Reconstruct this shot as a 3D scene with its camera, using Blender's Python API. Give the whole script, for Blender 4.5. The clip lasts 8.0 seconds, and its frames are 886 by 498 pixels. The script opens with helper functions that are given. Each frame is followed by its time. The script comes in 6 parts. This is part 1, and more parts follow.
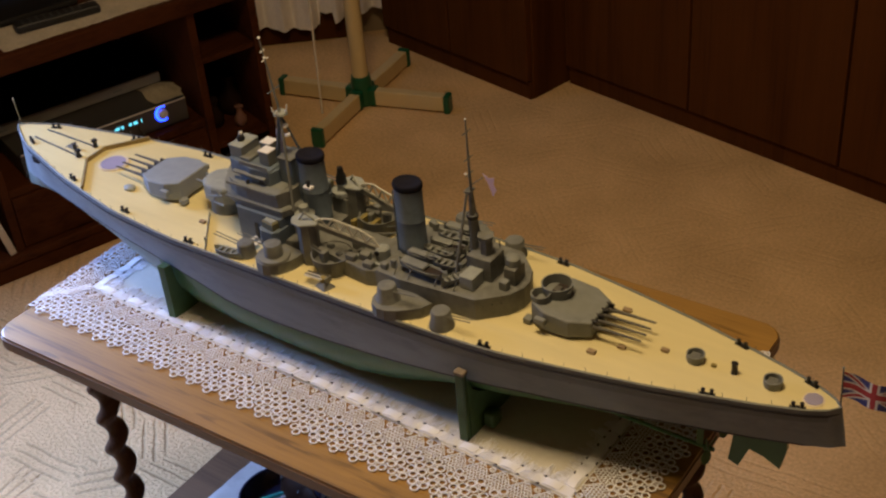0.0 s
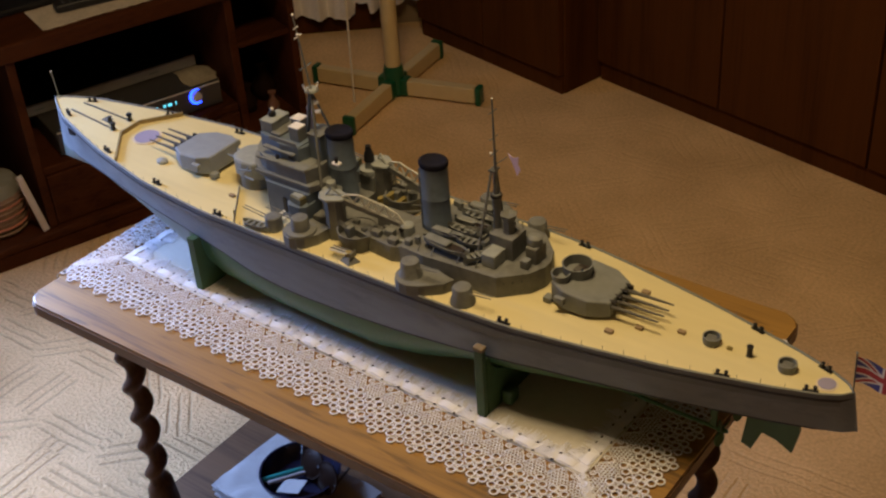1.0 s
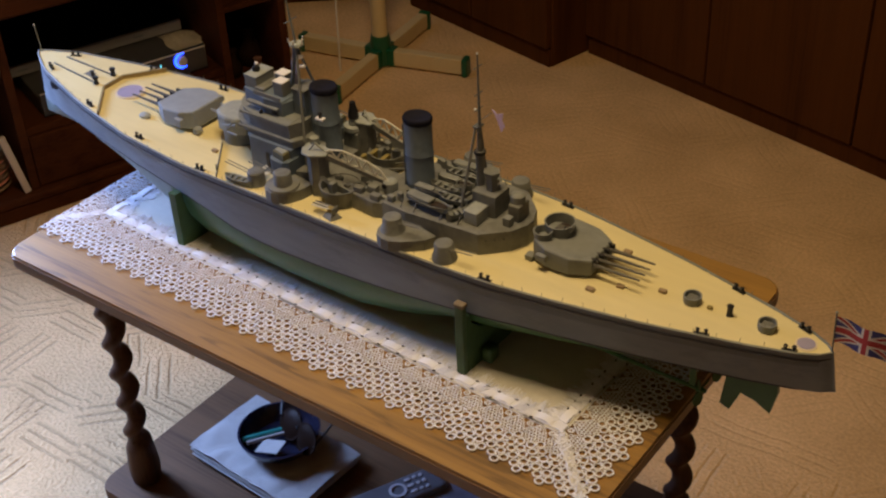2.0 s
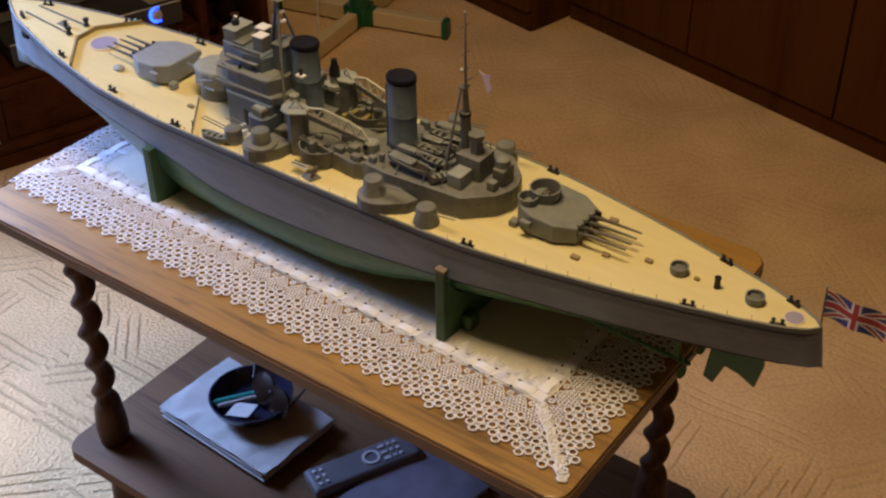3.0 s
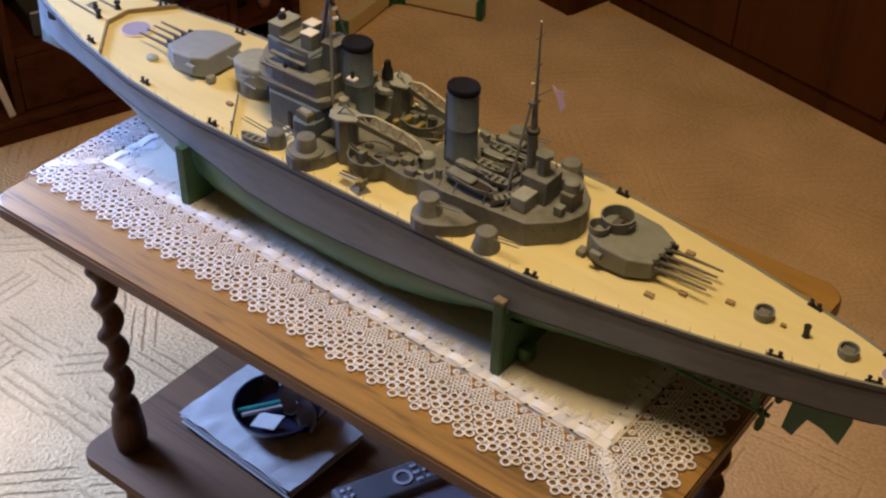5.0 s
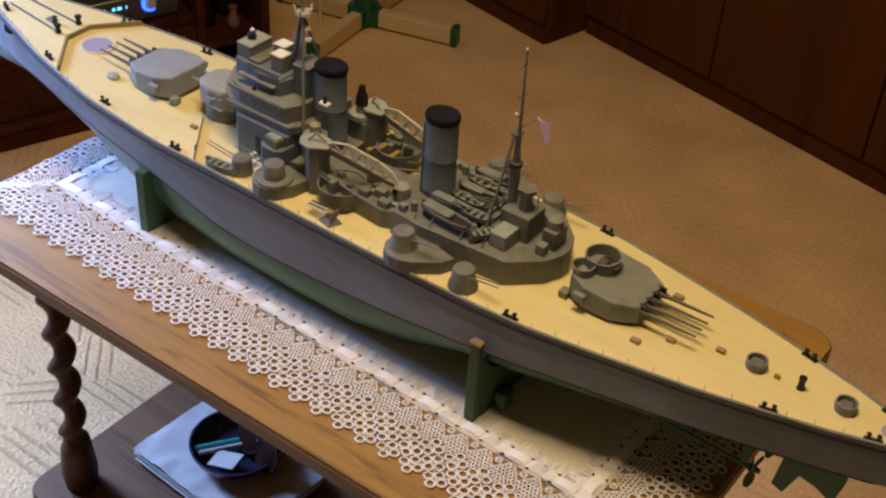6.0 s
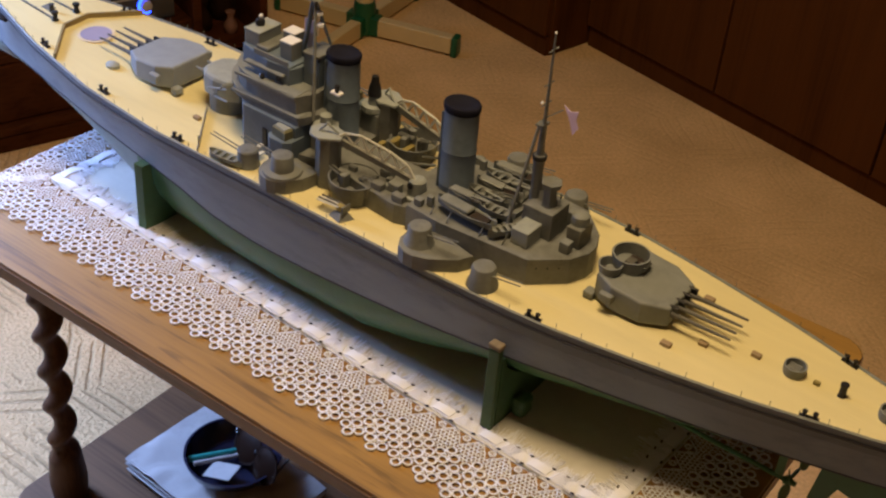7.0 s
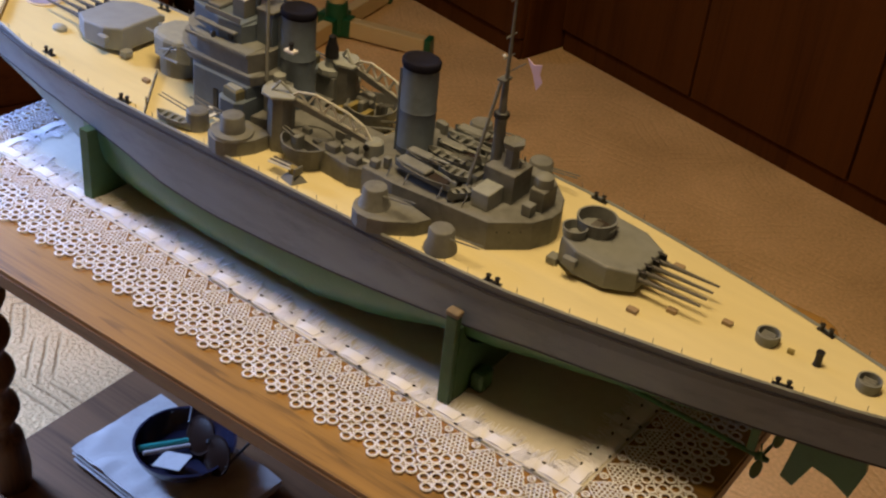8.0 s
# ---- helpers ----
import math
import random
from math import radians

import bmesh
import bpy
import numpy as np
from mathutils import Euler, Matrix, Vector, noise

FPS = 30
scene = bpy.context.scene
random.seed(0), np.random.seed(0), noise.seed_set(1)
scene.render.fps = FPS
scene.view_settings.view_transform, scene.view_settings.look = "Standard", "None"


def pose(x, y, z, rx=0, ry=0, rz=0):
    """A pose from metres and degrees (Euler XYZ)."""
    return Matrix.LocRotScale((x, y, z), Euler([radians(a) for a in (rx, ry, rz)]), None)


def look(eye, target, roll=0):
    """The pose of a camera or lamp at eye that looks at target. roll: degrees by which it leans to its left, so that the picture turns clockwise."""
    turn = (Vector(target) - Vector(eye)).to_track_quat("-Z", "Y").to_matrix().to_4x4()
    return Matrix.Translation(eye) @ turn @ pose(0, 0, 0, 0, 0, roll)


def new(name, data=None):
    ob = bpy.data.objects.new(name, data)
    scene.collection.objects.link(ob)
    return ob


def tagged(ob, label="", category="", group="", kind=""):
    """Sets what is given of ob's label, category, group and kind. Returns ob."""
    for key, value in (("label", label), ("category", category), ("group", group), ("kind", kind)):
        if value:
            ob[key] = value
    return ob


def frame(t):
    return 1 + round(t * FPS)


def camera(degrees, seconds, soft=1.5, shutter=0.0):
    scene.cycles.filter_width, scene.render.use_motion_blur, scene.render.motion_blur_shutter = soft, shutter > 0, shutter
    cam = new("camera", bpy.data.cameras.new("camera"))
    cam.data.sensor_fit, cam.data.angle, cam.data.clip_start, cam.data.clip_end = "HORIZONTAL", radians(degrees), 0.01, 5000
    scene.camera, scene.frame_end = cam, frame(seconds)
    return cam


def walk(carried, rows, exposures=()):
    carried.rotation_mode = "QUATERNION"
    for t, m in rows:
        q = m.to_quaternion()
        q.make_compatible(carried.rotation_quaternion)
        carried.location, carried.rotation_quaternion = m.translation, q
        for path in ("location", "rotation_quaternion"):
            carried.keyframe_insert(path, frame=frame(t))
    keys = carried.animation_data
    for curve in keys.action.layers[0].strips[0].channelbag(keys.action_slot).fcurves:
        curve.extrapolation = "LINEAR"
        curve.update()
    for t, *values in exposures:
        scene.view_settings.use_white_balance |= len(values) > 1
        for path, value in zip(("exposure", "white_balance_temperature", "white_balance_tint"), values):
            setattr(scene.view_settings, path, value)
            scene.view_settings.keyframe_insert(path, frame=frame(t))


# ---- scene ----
cam = camera(38.7, 8.0, soft=2.3)
PATH = [
    (0, (0.8, -0.896, 1.527), (-0.193, 0.43, 0.407), -5.1),
    (0.5, (0.811, -0.909, 1.525), (-0.217, 0.399, 0.415), -5.4),
    (1, (0.823, -0.919, 1.52), (-0.208, 0.381, 0.402), -4.2),
    (1.5, (0.829, -0.925, 1.505), (-0.188, 0.376, 0.377), -3.5),
    (2, (0.831, -0.928, 1.496), (-0.171, 0.372, 0.353), -2.7),
    (2.2, (0.831, -0.927, 1.493), (-0.154, 0.371, 0.333), -2.5),
    (3.3, (0.786, -0.902, 1.467), (-0.154, 0.394, 0.269), 0.3),
    (3.5, (0.771, -0.893, 1.462), (-0.165, 0.399, 0.256), 0.8),
    (4, (0.747, -0.883, 1.462), (-0.171, 0.411, 0.244), 2.0),
    (4.5, (0.722, -0.866, 1.459), (-0.215, 0.408, 0.236), 1.7),
    (4.7, (0.711, -0.858, 1.464), (-0.222, 0.412, 0.232), 1.4),
    (5.8, (0.653, -0.816, 1.432), (-0.258, 0.462, 0.192), 3.5),
    (6, (0.649, -0.805, 1.426), (-0.253, 0.517, 0.227), 4.1),
    (6.5, (0.623, -0.799, 1.394), (-0.271, 0.532, 0.199), 5.9),
    (7, (0.609, -0.791, 1.37), (-0.29, 0.56, 0.202), 5.2),
    (7.5, (0.611, -0.781, 1.333), (-0.286, 0.589, 0.185), 4.0),
    (8, (0.619, -0.765, 1.297), (-0.27, 0.625, 0.167), 6.4),
]
walk(cam, [(t, look(eye, target, roll)) for t, eye, target, roll in PATH], exposures=[(0.0, -0.31), (2.2, -0.26), (3.5, -0.04), (8.0, -0.03)])

# ---- world and lamps ----
world = bpy.data.worlds.new("room_dusk")
scene.world = world
world.use_nodes = True
world.node_tree.nodes["Background"].inputs[0].default_value = (0.30, 0.34, 0.45, 1)
world.node_tree.nodes["Background"].inputs[1].default_value = 0.05


def lamp(name, place, target, size, power, colour, size_y=None, spread=180):
    data = bpy.data.lights.new(name, "AREA")
    data.spread = radians(spread)
    data.size, data.energy, data.color = size, power, colour
    if size_y:
        data.shape, data.size_y = "RECTANGLE", size_y
    ob = new(name, data)
    ob.matrix_world = look(place, target)
    return ob


# warm ceiling lamp over the table
lamp("ceiling_lamp_light", (0.12, -0.16, 2.36), (0.12, -0.15, 0.0), 0.50, 27.3, (1.0, 0.715, 0.375))
ROOM = Matrix.Rotation(radians(-15), 4, "Z")
# the wardrobe front and the television cabinet stand at small angles to the room
WARD = Matrix.Rotation(radians(-13), 4, "Z")
CAB = ROOM @ Matrix.Translation((-1.386, -0.044, 0)) @ Matrix.Rotation(radians(-5), 4, "Z") @ Matrix.Diagonal((0.948, 0.948, 1, 1)) @ Matrix.Translation((1.464, 0, 0))
ADDED_DOORWAY = ROOM @ Matrix.Translation((-1.03, -0.52, 0)) @ Matrix.Rotation(radians(-60), 4, "Z")
# cool daylight: window behind the television, and an added lamp in an unseen doorway
WIN = (-0.24, 0.40, 1.12, 2.10)
lamp("window_daylight", ROOM @ Vector((-2.03, (WIN[0] + WIN[1]) / 2, (WIN[2] + WIN[3]) / 2)), ROOM @ Vector((-0.4, -0.1, 0.70)), WIN[1] - WIN[0], 5.5, (0.34, 0.54, 1.0), WIN[3] - WIN[2])
lamp("added_left_daylight", ADDED_DOORWAY @ Vector((-0.165, -0.02, 0.82)), (-0.58, -0.44, 0.0), 0.27, 33.5, (0.345, 0.512, 1.0), 0.96, 116)

# ---- materials ----


def mat(name, colour, rough=0.6, metal=0.0, spread=0.12, scale=40.0, bump=0.0, bump_scale=200.0, stain=0.0, stretch=(1, 1, 1), spec=0.5):
    """A surface with grain and larger blotches round a base colour."""
    m = bpy.data.materials.new(name)
    m.use_nodes = True
    t = m.node_tree
    b = t.nodes["Principled BSDF"]
    b.inputs["Metallic"].default_value = metal
    b.inputs["Specular IOR Level"].default_value = spec
    co = t.nodes.new("ShaderNodeTexCoord")
    mp = t.nodes.new("ShaderNodeMapping")
    mp.inputs["Scale"].default_value = stretch
    t.links.new(co.outputs["Object"], mp.inputs["Vector"])
    n1 = t.nodes.new("ShaderNodeTexNoise")
    n1.inputs["Scale"].default_value = scale
    n1.inputs["Detail"].default_value = 6
    n2 = t.nodes.new("ShaderNodeTexNoise")
    n2.inputs["Scale"].default_value = scale * 0.12
    n2.inputs["Detail"].default_value = 3
    for n in (n1, n2):
        t.links.new(mp.outputs["Vector"], n.inputs["Vector"])
    mix = t.nodes.new("ShaderNodeMath")
    mix.operation = "MULTIPLY_ADD"
    mix.inputs[1].default_value = 0.55
    t.links.new(n1.outputs["Fac"], mix.inputs[0])
    half = t.nodes.new("ShaderNodeMath")
    half.operation = "MULTIPLY"
    half.inputs[1].default_value = 0.45
    t.links.new(n2.outputs["Fac"], half.inputs[0])
    t.links.new(half.outputs[0], mix.inputs[2])
    ramp = t.nodes.new("ShaderNodeValToRGB")
    ramp.color_ramp.elements[0].position, ramp.color_ramp.elements[1].position = 0.3, 0.7
    lo = [max(0.0, c * (1 - spread)) for c in colour]
    hi = [min(1.0, c * (1 + spread)) for c in colour]
    ramp.color_ramp.elements[0].color, ramp.color_ramp.elements[1].color = (*lo, 1), (*hi, 1)
    t.links.new(mix.outputs[0], ramp.inputs[0])
    if stain:
        # worn and dirty patches
        n4 = t.nodes.new("ShaderNodeTexNoise")
        n4.inputs["Scale"].default_value, n4.inputs["Detail"].default_value, n4.inputs["Roughness"].default_value = scale * 0.55, 9, 0.72
        t.links.new(mp.outputs["Vector"], n4.inputs["Vector"])
        edge = t.nodes.new("ShaderNodeMapRange")
        edge.inputs[1].default_value, edge.inputs[2].default_value = 0.52, 0.72
        edge.inputs[3].default_value, edge.inputs[4].default_value = 0.0, stain
        t.links.new(n4.outputs["Fac"], edge.inputs[0])
        worn_dim = t.nodes.new("ShaderNodeMix")
        worn_dim.data_type = "RGBA"
        worn_dim.inputs[7].default_value = (*[c * 0.35 for c in colour], 1)
        t.links.new(edge.outputs[0], worn_dim.inputs[0])
        t.links.new(ramp.outputs[0], worn_dim.inputs[6])
        t.links.new(worn_dim.outputs[2], b.inputs["Base Color"])
    else:
        t.links.new(ramp.outputs[0], b.inputs["Base Color"])
    rr = t.nodes.new("ShaderNodeMapRange")
    rr.inputs[3].default_value, rr.inputs[4].default_value = max(0.02, rough - 0.08), min(1.0, rough + 0.08)
    t.links.new(n2.outputs["Fac"], rr.inputs[0])
    t.links.new(rr.outputs[0], b.inputs["Roughness"])
    if bump:
        n3 = t.nodes.new("ShaderNodeTexNoise")
        n3.inputs["Scale"].default_value = bump_scale
        n3.inputs["Detail"].default_value = 4
        t.links.new(mp.outputs["Vector"], n3.inputs["Vector"])
        bp = t.nodes.new("ShaderNodeBump")
        bp.inputs["Strength"].default_value, bp.inputs["Distance"].default_value = bump, 0.001
        t.links.new(n3.outputs["Fac"], bp.inputs["Height"])
        t.links.new(bp.outputs[0], b.inputs["Normal"])
    return m


def wood(name, dark, light, scale=9.0, along="x", rough=0.35, bump=0.15, turn=0.0, spec=0.5, flame=0.25):
    """Veneer with long grain and darker rings."""
    m = bpy.data.materials.new(name)
    m.use_nodes = True
    t = m.node_tree
    b = t.nodes["Principled BSDF"]
    b.inputs["Roughness"].default_value = rough
    b.inputs["Specular IOR Level"].default_value = spec
    co = t.nodes.new("ShaderNodeTexCoord")
    mp = t.nodes.new("ShaderNodeMapping")
    k = {"x": (0.12, 1, 1), "y": (1, 0.12, 1), "z": (1, 1, 0.12)}[along]
    mp.inputs["Scale"].default_value = [scale * c for c in k]
    mp.inputs["Rotation"].default_value = (0, 0, radians(turn))
    t.links.new(co.outputs["Object"], mp.inputs["Vector"])
    w = t.nodes.new("ShaderNodeTexNoise")
    w.inputs["Scale"].default_value, w.inputs["Detail"].default_value, w.inputs["Distortion"].default_value = 2.2, 8, 0.9
    t.links.new(mp.outputs["Vector"], w.inputs["Vector"])
    f = t.nodes.new("ShaderNodeTexNoise")
    f.inputs["Scale"].default_value, f.inputs["Detail"].default_value = 26, 4
    mp2 = t.nodes.new("ShaderNodeMapping")
    mp2.inputs["Scale"].default_value = [scale * (0.022 if c < 1 else 1) for c in k]
    mp2.inputs["Rotation"].default_value = (0, 0, radians(turn))
    t.links.new(co.outputs["Object"], mp2.inputs["Vector"])
    t.links.new(mp2.outputs["Vector"], f.inputs["Vector"])
    add = t.nodes.new("ShaderNodeMath")
    add.operation = "MULTIPLY_ADD"
    add.inputs[1].default_value = 0.6
    t.links.new(f.outputs["Fac"], add.inputs[0])
    t.links.new(w.outputs["Fac"], add.inputs[2])
    ramp = t.nodes.new("ShaderNodeValToRGB")
    e = ramp.color_ramp.elements
    e[0].position, e[1].position = 0.58, 0.98
    e[0].color, e[1].color = (*dark, 1), (*light, 1)
    mid = ramp.color_ramp.elements.new(0.75)
    mid.color = (*[0.35 * a + 0.65 * c for a, c in zip(dark, light)], 1)
    t.links.new(add.outputs[0], ramp.inputs[0])
    # sparse dark flame lines along the grain
    mp3 = t.nodes.new("ShaderNodeMapping")
    mp3.inputs["Scale"].default_value = [scale * (0.09 if c < 1 else 1) for c in k]
    t.links.new(co.outputs["Object"], mp3.inputs["Vector"])
    g = t.nodes.new("ShaderNodeTexNoise")
    g.inputs["Scale"].default_value, g.inputs["Detail"].default_value, g.inputs["Distortion"].default_value = 9.0, 3, 0.6
    t.links.new(mp3.outputs["Vector"], g.inputs["Vector"])
    line = t.nodes.new("ShaderNodeMapRange")
    line.inputs[1].default_value, line.inputs[2].default_value = 0.56, 0.66
    line.inputs[3].default_value, line.inputs[4].default_value = 0.0, flame
    t.links.new(g.outputs["Fac"], line.inputs[0])
    mul = t.nodes.new("ShaderNodeMix")
    mul.data_type = "RGBA"
    mul.inputs[7].default_value = (*[c * 0.5 for c in dark], 1)
    t.links.new(line.outputs[0], mul.inputs[0])
    t.links.new(ramp.outputs[0], mul.inputs[6])
    t.links.new(mul.outputs[2], b.inputs["Base Color"])
    bp = t.nodes.new("ShaderNodeBump")
    bp.inputs["Strength"].default_value, bp.inputs["Distance"].default_value = bump, 0.0008
    t.links.new(add.outputs[0], bp.inputs["Height"])
    t.links.new(bp.outputs[0], b.inputs["Normal"])
    return m


def carpet(name):
    """Beige pile with pressed groups of parallel grooves that change direction from patch to patch."""
    m = bpy.data.materials.new(name)
    m.use_nodes = True
    t = m.node_tree
    L = t.links.new
    b = t.nodes["Principled BSDF"]
    b.inputs["Roughness"].default_value = 0.95
    b.inputs["Specular IOR Level"].default_value = 0.1
    co = t.nodes.new("ShaderNodeTexCoord")
    wob = t.nodes.new("ShaderNodeTexNoise")
    wob.inputs["Scale"].default_value = 9.0
    L(co.outputs["Object"], wob.inputs["Vector"])
    off = t.nodes.new("ShaderNodeVectorMath")
    off.operation = "MULTIPLY_ADD"
    off.inputs[1].default_value = (0.020, 0.020, 0)
    L(wob.outputs["Color"], off.inputs[0])
    L(co.outputs["Object"], off.inputs[2])
    vor = t.nodes.new("ShaderNodeTexVoronoi")
    vor.voronoi_dimensions = "2D"
    vor.inputs["Scale"].default_value = 8.4
    vor.inputs["Randomness"].default_value = 0.75
    L(off.outputs[0], vor.inputs["Vector"])
    wn = t.nodes.new("ShaderNodeTexWhiteNoise")
    L(vor.outputs["Position"], wn.inputs["Vector"])
    ang = t.nodes.new("ShaderNodeMath")
    ang.operation = "MULTIPLY"
    ang.inputs[1].default_value = 4.0
    L(wn.outputs["Value"], ang.inputs[0])
    fl = t.nodes.new("ShaderNodeMath")
    fl.operation = "FLOOR"
    L(ang.outputs[0], fl.inputs[0])
    an2 = t.nodes.new("ShaderNodeMath")
    an2.operation = "MULTIPLY"
    an2.inputs[1].default_value = math.pi / 4
    L(fl.outputs[0], an2.inputs[0])
    loc = t.nodes.new("ShaderNodeVectorMath")
    loc.operation = "SUBTRACT"
    L(off.outputs[0], loc.inputs[0])
    L(vor.outputs["Position"], loc.inputs[1])
    rot = t.nodes.new("ShaderNodeVectorRotate")
    rot.rotation_type = "Z_AXIS"
    L(loc.outputs[0], rot.inputs["Vector"])
    L(an2.outputs[0], rot.inputs["Angle"])
    sep = t.nodes.new("ShaderNodeSeparateXYZ")
    L(rot.outputs[0], sep.inputs[0])

    def calc(op, a, c=None):
        nd = t.nodes.new("ShaderNodeMath")
        nd.operation = op
        L(a, nd.inputs[0])
        if isinstance(c, float):
            nd.inputs[1].default_value = c
        elif c is not None:
            L(c, nd.inputs[1])
        return nd.outputs[0]

    def fade(a, lo, hi):
        nd = t.nodes.new("ShaderNodeMapRange")
        nd.inputs[1].default_value, nd.inputs[2].default_value = lo, hi
        nd.inputs[3].default_value, nd.inputs[4].default_value = 1.0, 0.0
        L(a, nd.inputs[0])
        return nd.outputs[0]

    wave = calc("COSINE", calc("MULTIPLY", sep.outputs["X"], 2 * math.pi / 0.0205))
    dip = fade(calc("MULTIPLY", wave, -1.0), -1.0, -0.35)
    dip = calc("MULTIPLY", dip, fade(calc("ABSOLUTE", sep.outputs["X"]), 0.030, 0.037))
    dip = calc("MULTIPLY", dip, fade(calc("ABSOLUTE", sep.outputs["Y"]), 0.050, 0.085))
    # some patches are left plain, and each groove breaks off here and there
    bare = t.nodes.new("ShaderNodeMapRange")
    bare.inputs[1].default_value, bare.inputs[2].default_value = 0.30, 0.38
    L(wob.outputs["Fac"], bare.inputs[0])
    dip = calc("MULTIPLY", dip, bare.outputs[0])
    # grooves and pile fade towards the wardrobes to imitate the dimmer light there
    fade_pos = t.nodes.new("ShaderNodeSeparateXYZ")
    L(off.outputs[0], fade_pos.inputs[0])
    worn_dim = t.nodes.new("ShaderNodeMapRange")
    worn_dim.inputs[1].default_value, worn_dim.inputs[2].default_value = 0.0, 0.7
    worn_dim.inputs[3].default_value, worn_dim.inputs[4].default_value = 1.0, 0.09
    L(fade_pos.outputs["Y"], worn_dim.inputs[0])
    dip = calc("MULTIPLY", dip, worn_dim.outputs[0])
    groove = calc("MULTIPLY", dip, -1.0)
    pile = t.nodes.new("ShaderNodeTexNoise")
    pile.inputs["Scale"].default_value, pile.inputs["Detail"].default_value = 150, 8
    L(co.outputs["Object"], pile.inputs["Vector"])
    blot = t.nodes.new("ShaderNodeTexNoise")
    blot.inputs["Scale"].default_value, blot.inputs["Detail"].default_value = 5, 4
    L(co.outputs["Object"], blot.inputs["Vector"])
    h = t.nodes.new("ShaderNodeMath")
    h.operation = "MULTIPLY_ADD"
    h.inputs[1].default_value = 2.1
    L(calc("MULTIPLY", pile.outputs["Fac"], worn_dim.outputs[0]), h.inputs[0])
    L(groove, h.inputs[2])
    bp = t.nodes.new("ShaderNodeBump")
    bp.inputs["Strength"].default_value, bp.inputs["Distance"].default_value = 0.70, 0.011
    L(h.outputs[0], bp.inputs["Height"])
    L(bp.outputs[0], b.inputs["Normal"])
    ramp = t.nodes.new("ShaderNodeValToRGB")
    e = ramp.color_ramp.elements
    e[0].position, e[1].position = 0.36, 0.64
    e[0].color, e[1].color = (0.54, 0.356, 0.178, 1), (0.79, 0.534, 0.282, 1)
    mixn = t.nodes.new("ShaderNodeMath")
    mixn.operation = "MULTIPLY_ADD"
    mixn.inputs[1].default_value = 0.5
    L(blot.outputs["Fac"], mixn.inputs[0])
    hf = t.nodes.new("ShaderNodeMath")
    hf.operation = "MULTIPLY"
    hf.inputs[1].default_value = 0.5
    L(pile.outputs["Fac"], hf.inputs[0])
    L(hf.outputs[0], mixn.inputs[2])
    L(mixn.outputs[0], ramp.inputs[0])
    # shade of the grooves is also painted into the pile colour
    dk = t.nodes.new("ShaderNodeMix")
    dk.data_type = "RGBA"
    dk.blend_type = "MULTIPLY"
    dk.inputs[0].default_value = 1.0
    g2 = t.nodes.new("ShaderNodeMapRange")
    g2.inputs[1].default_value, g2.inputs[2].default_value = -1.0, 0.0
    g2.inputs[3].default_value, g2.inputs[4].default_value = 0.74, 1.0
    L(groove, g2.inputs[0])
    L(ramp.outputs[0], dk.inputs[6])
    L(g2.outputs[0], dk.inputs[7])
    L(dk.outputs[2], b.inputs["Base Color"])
    return m


def glow(name, colour, strength):
    m = bpy.data.materials.new(name)
    m.use_nodes = True
    b = m.node_tree.nodes["Principled BSDF"]
    b.inputs["Base Color"].default_value = (0.01, 0.01, 0.01, 1)
    b.inputs["Emission Color"].default_value = (*colour, 1)
    b.inputs["Emission Strength"].default_value = strength
    return m


CARPET = carpet("carpet_pile")
WALL = mat("wall_paper", (0.27, 0.20, 0.125), 0.85, scale=30, bump=0.3)
CEIL = mat("ceiling_paint", (0.60, 0.52, 0.42), 0.9, scale=15)
OAK = wood("oak_veneer", (0.150, 0.076, 0.017), (0.36, 0.196, 0.042), 11.0, "x", 0.42, flame=0.6, spec=0.9)
OAK_LEG = wood("oak_turned", (0.042, 0.018, 0.008), (0.092, 0.041, 0.018), 14.0, "z", 0.55, spec=0.25)
# darker copy of the table oak, with the edge's shade in its colour
OAK_EDGE_SHADED = wood("oak_edge_shaded", (0.095, 0.050, 0.026), (0.19, 0.105, 0.055), 11.0, "x", 0.45)
SHELF_WOOD = wood("oak_shelf", (0.064, 0.031, 0.012), (0.13, 0.064, 0.026), 9.0, "x", 0.6, spec=0.2)
MAHOGANY = wood("dark_mahogany", (0.054, 0.0170, 0.0036), (0.086, 0.0290, 0.0062), 5.0, "z", 0.62, spec=0.06, flame=0.08)
CABINET = wood("red_brown_veneer", (0.030, 0.008, 0.0025), (0.062, 0.018, 0.0055), 6.0, "y", 0.6, spec=0.08, flame=0.12)
BLACK_IN = mat("cabinet_inside", (0.02, 0.012, 0.009), 0.7)
CLOTH = mat("linen_cloth", (0.64, 0.62, 0.56), 0.9, spread=0.06, scale=120, bump=0.5, bump_scale=900, spec=0.1)
LACE = mat("lace_thread", (0.78, 0.79, 0.84), 0.85, spread=0.10, scale=60, bump=0.4, bump_scale=1500, spec=0.15)
SATIN = mat("satin_ribbon", (0.82, 0.83, 0.89), 0.5, spread=0.04, scale=90, spec=0.35)
GREY = mat("hull_grey", (0.220, 0.258, 0.292), 0.5, stain=0.55, spread=0.2, scale=60, bump=0.2, bump_scale=300, stretch=(0.25, 1, 1))
GREYS = mat("strake_grey", (0.170, 0.194, 0.212), 0.5, stain=0.5, spread=0.2, scale=60, bump=0.2, bump_scale=300, stretch=(0.25, 1, 1))
GREYD = mat("superstructure_grey", (0.158, 0.166, 0.160), 0.6, stain=0.6, spread=0.24, scale=120, bump=0.25, bump_scale=700)
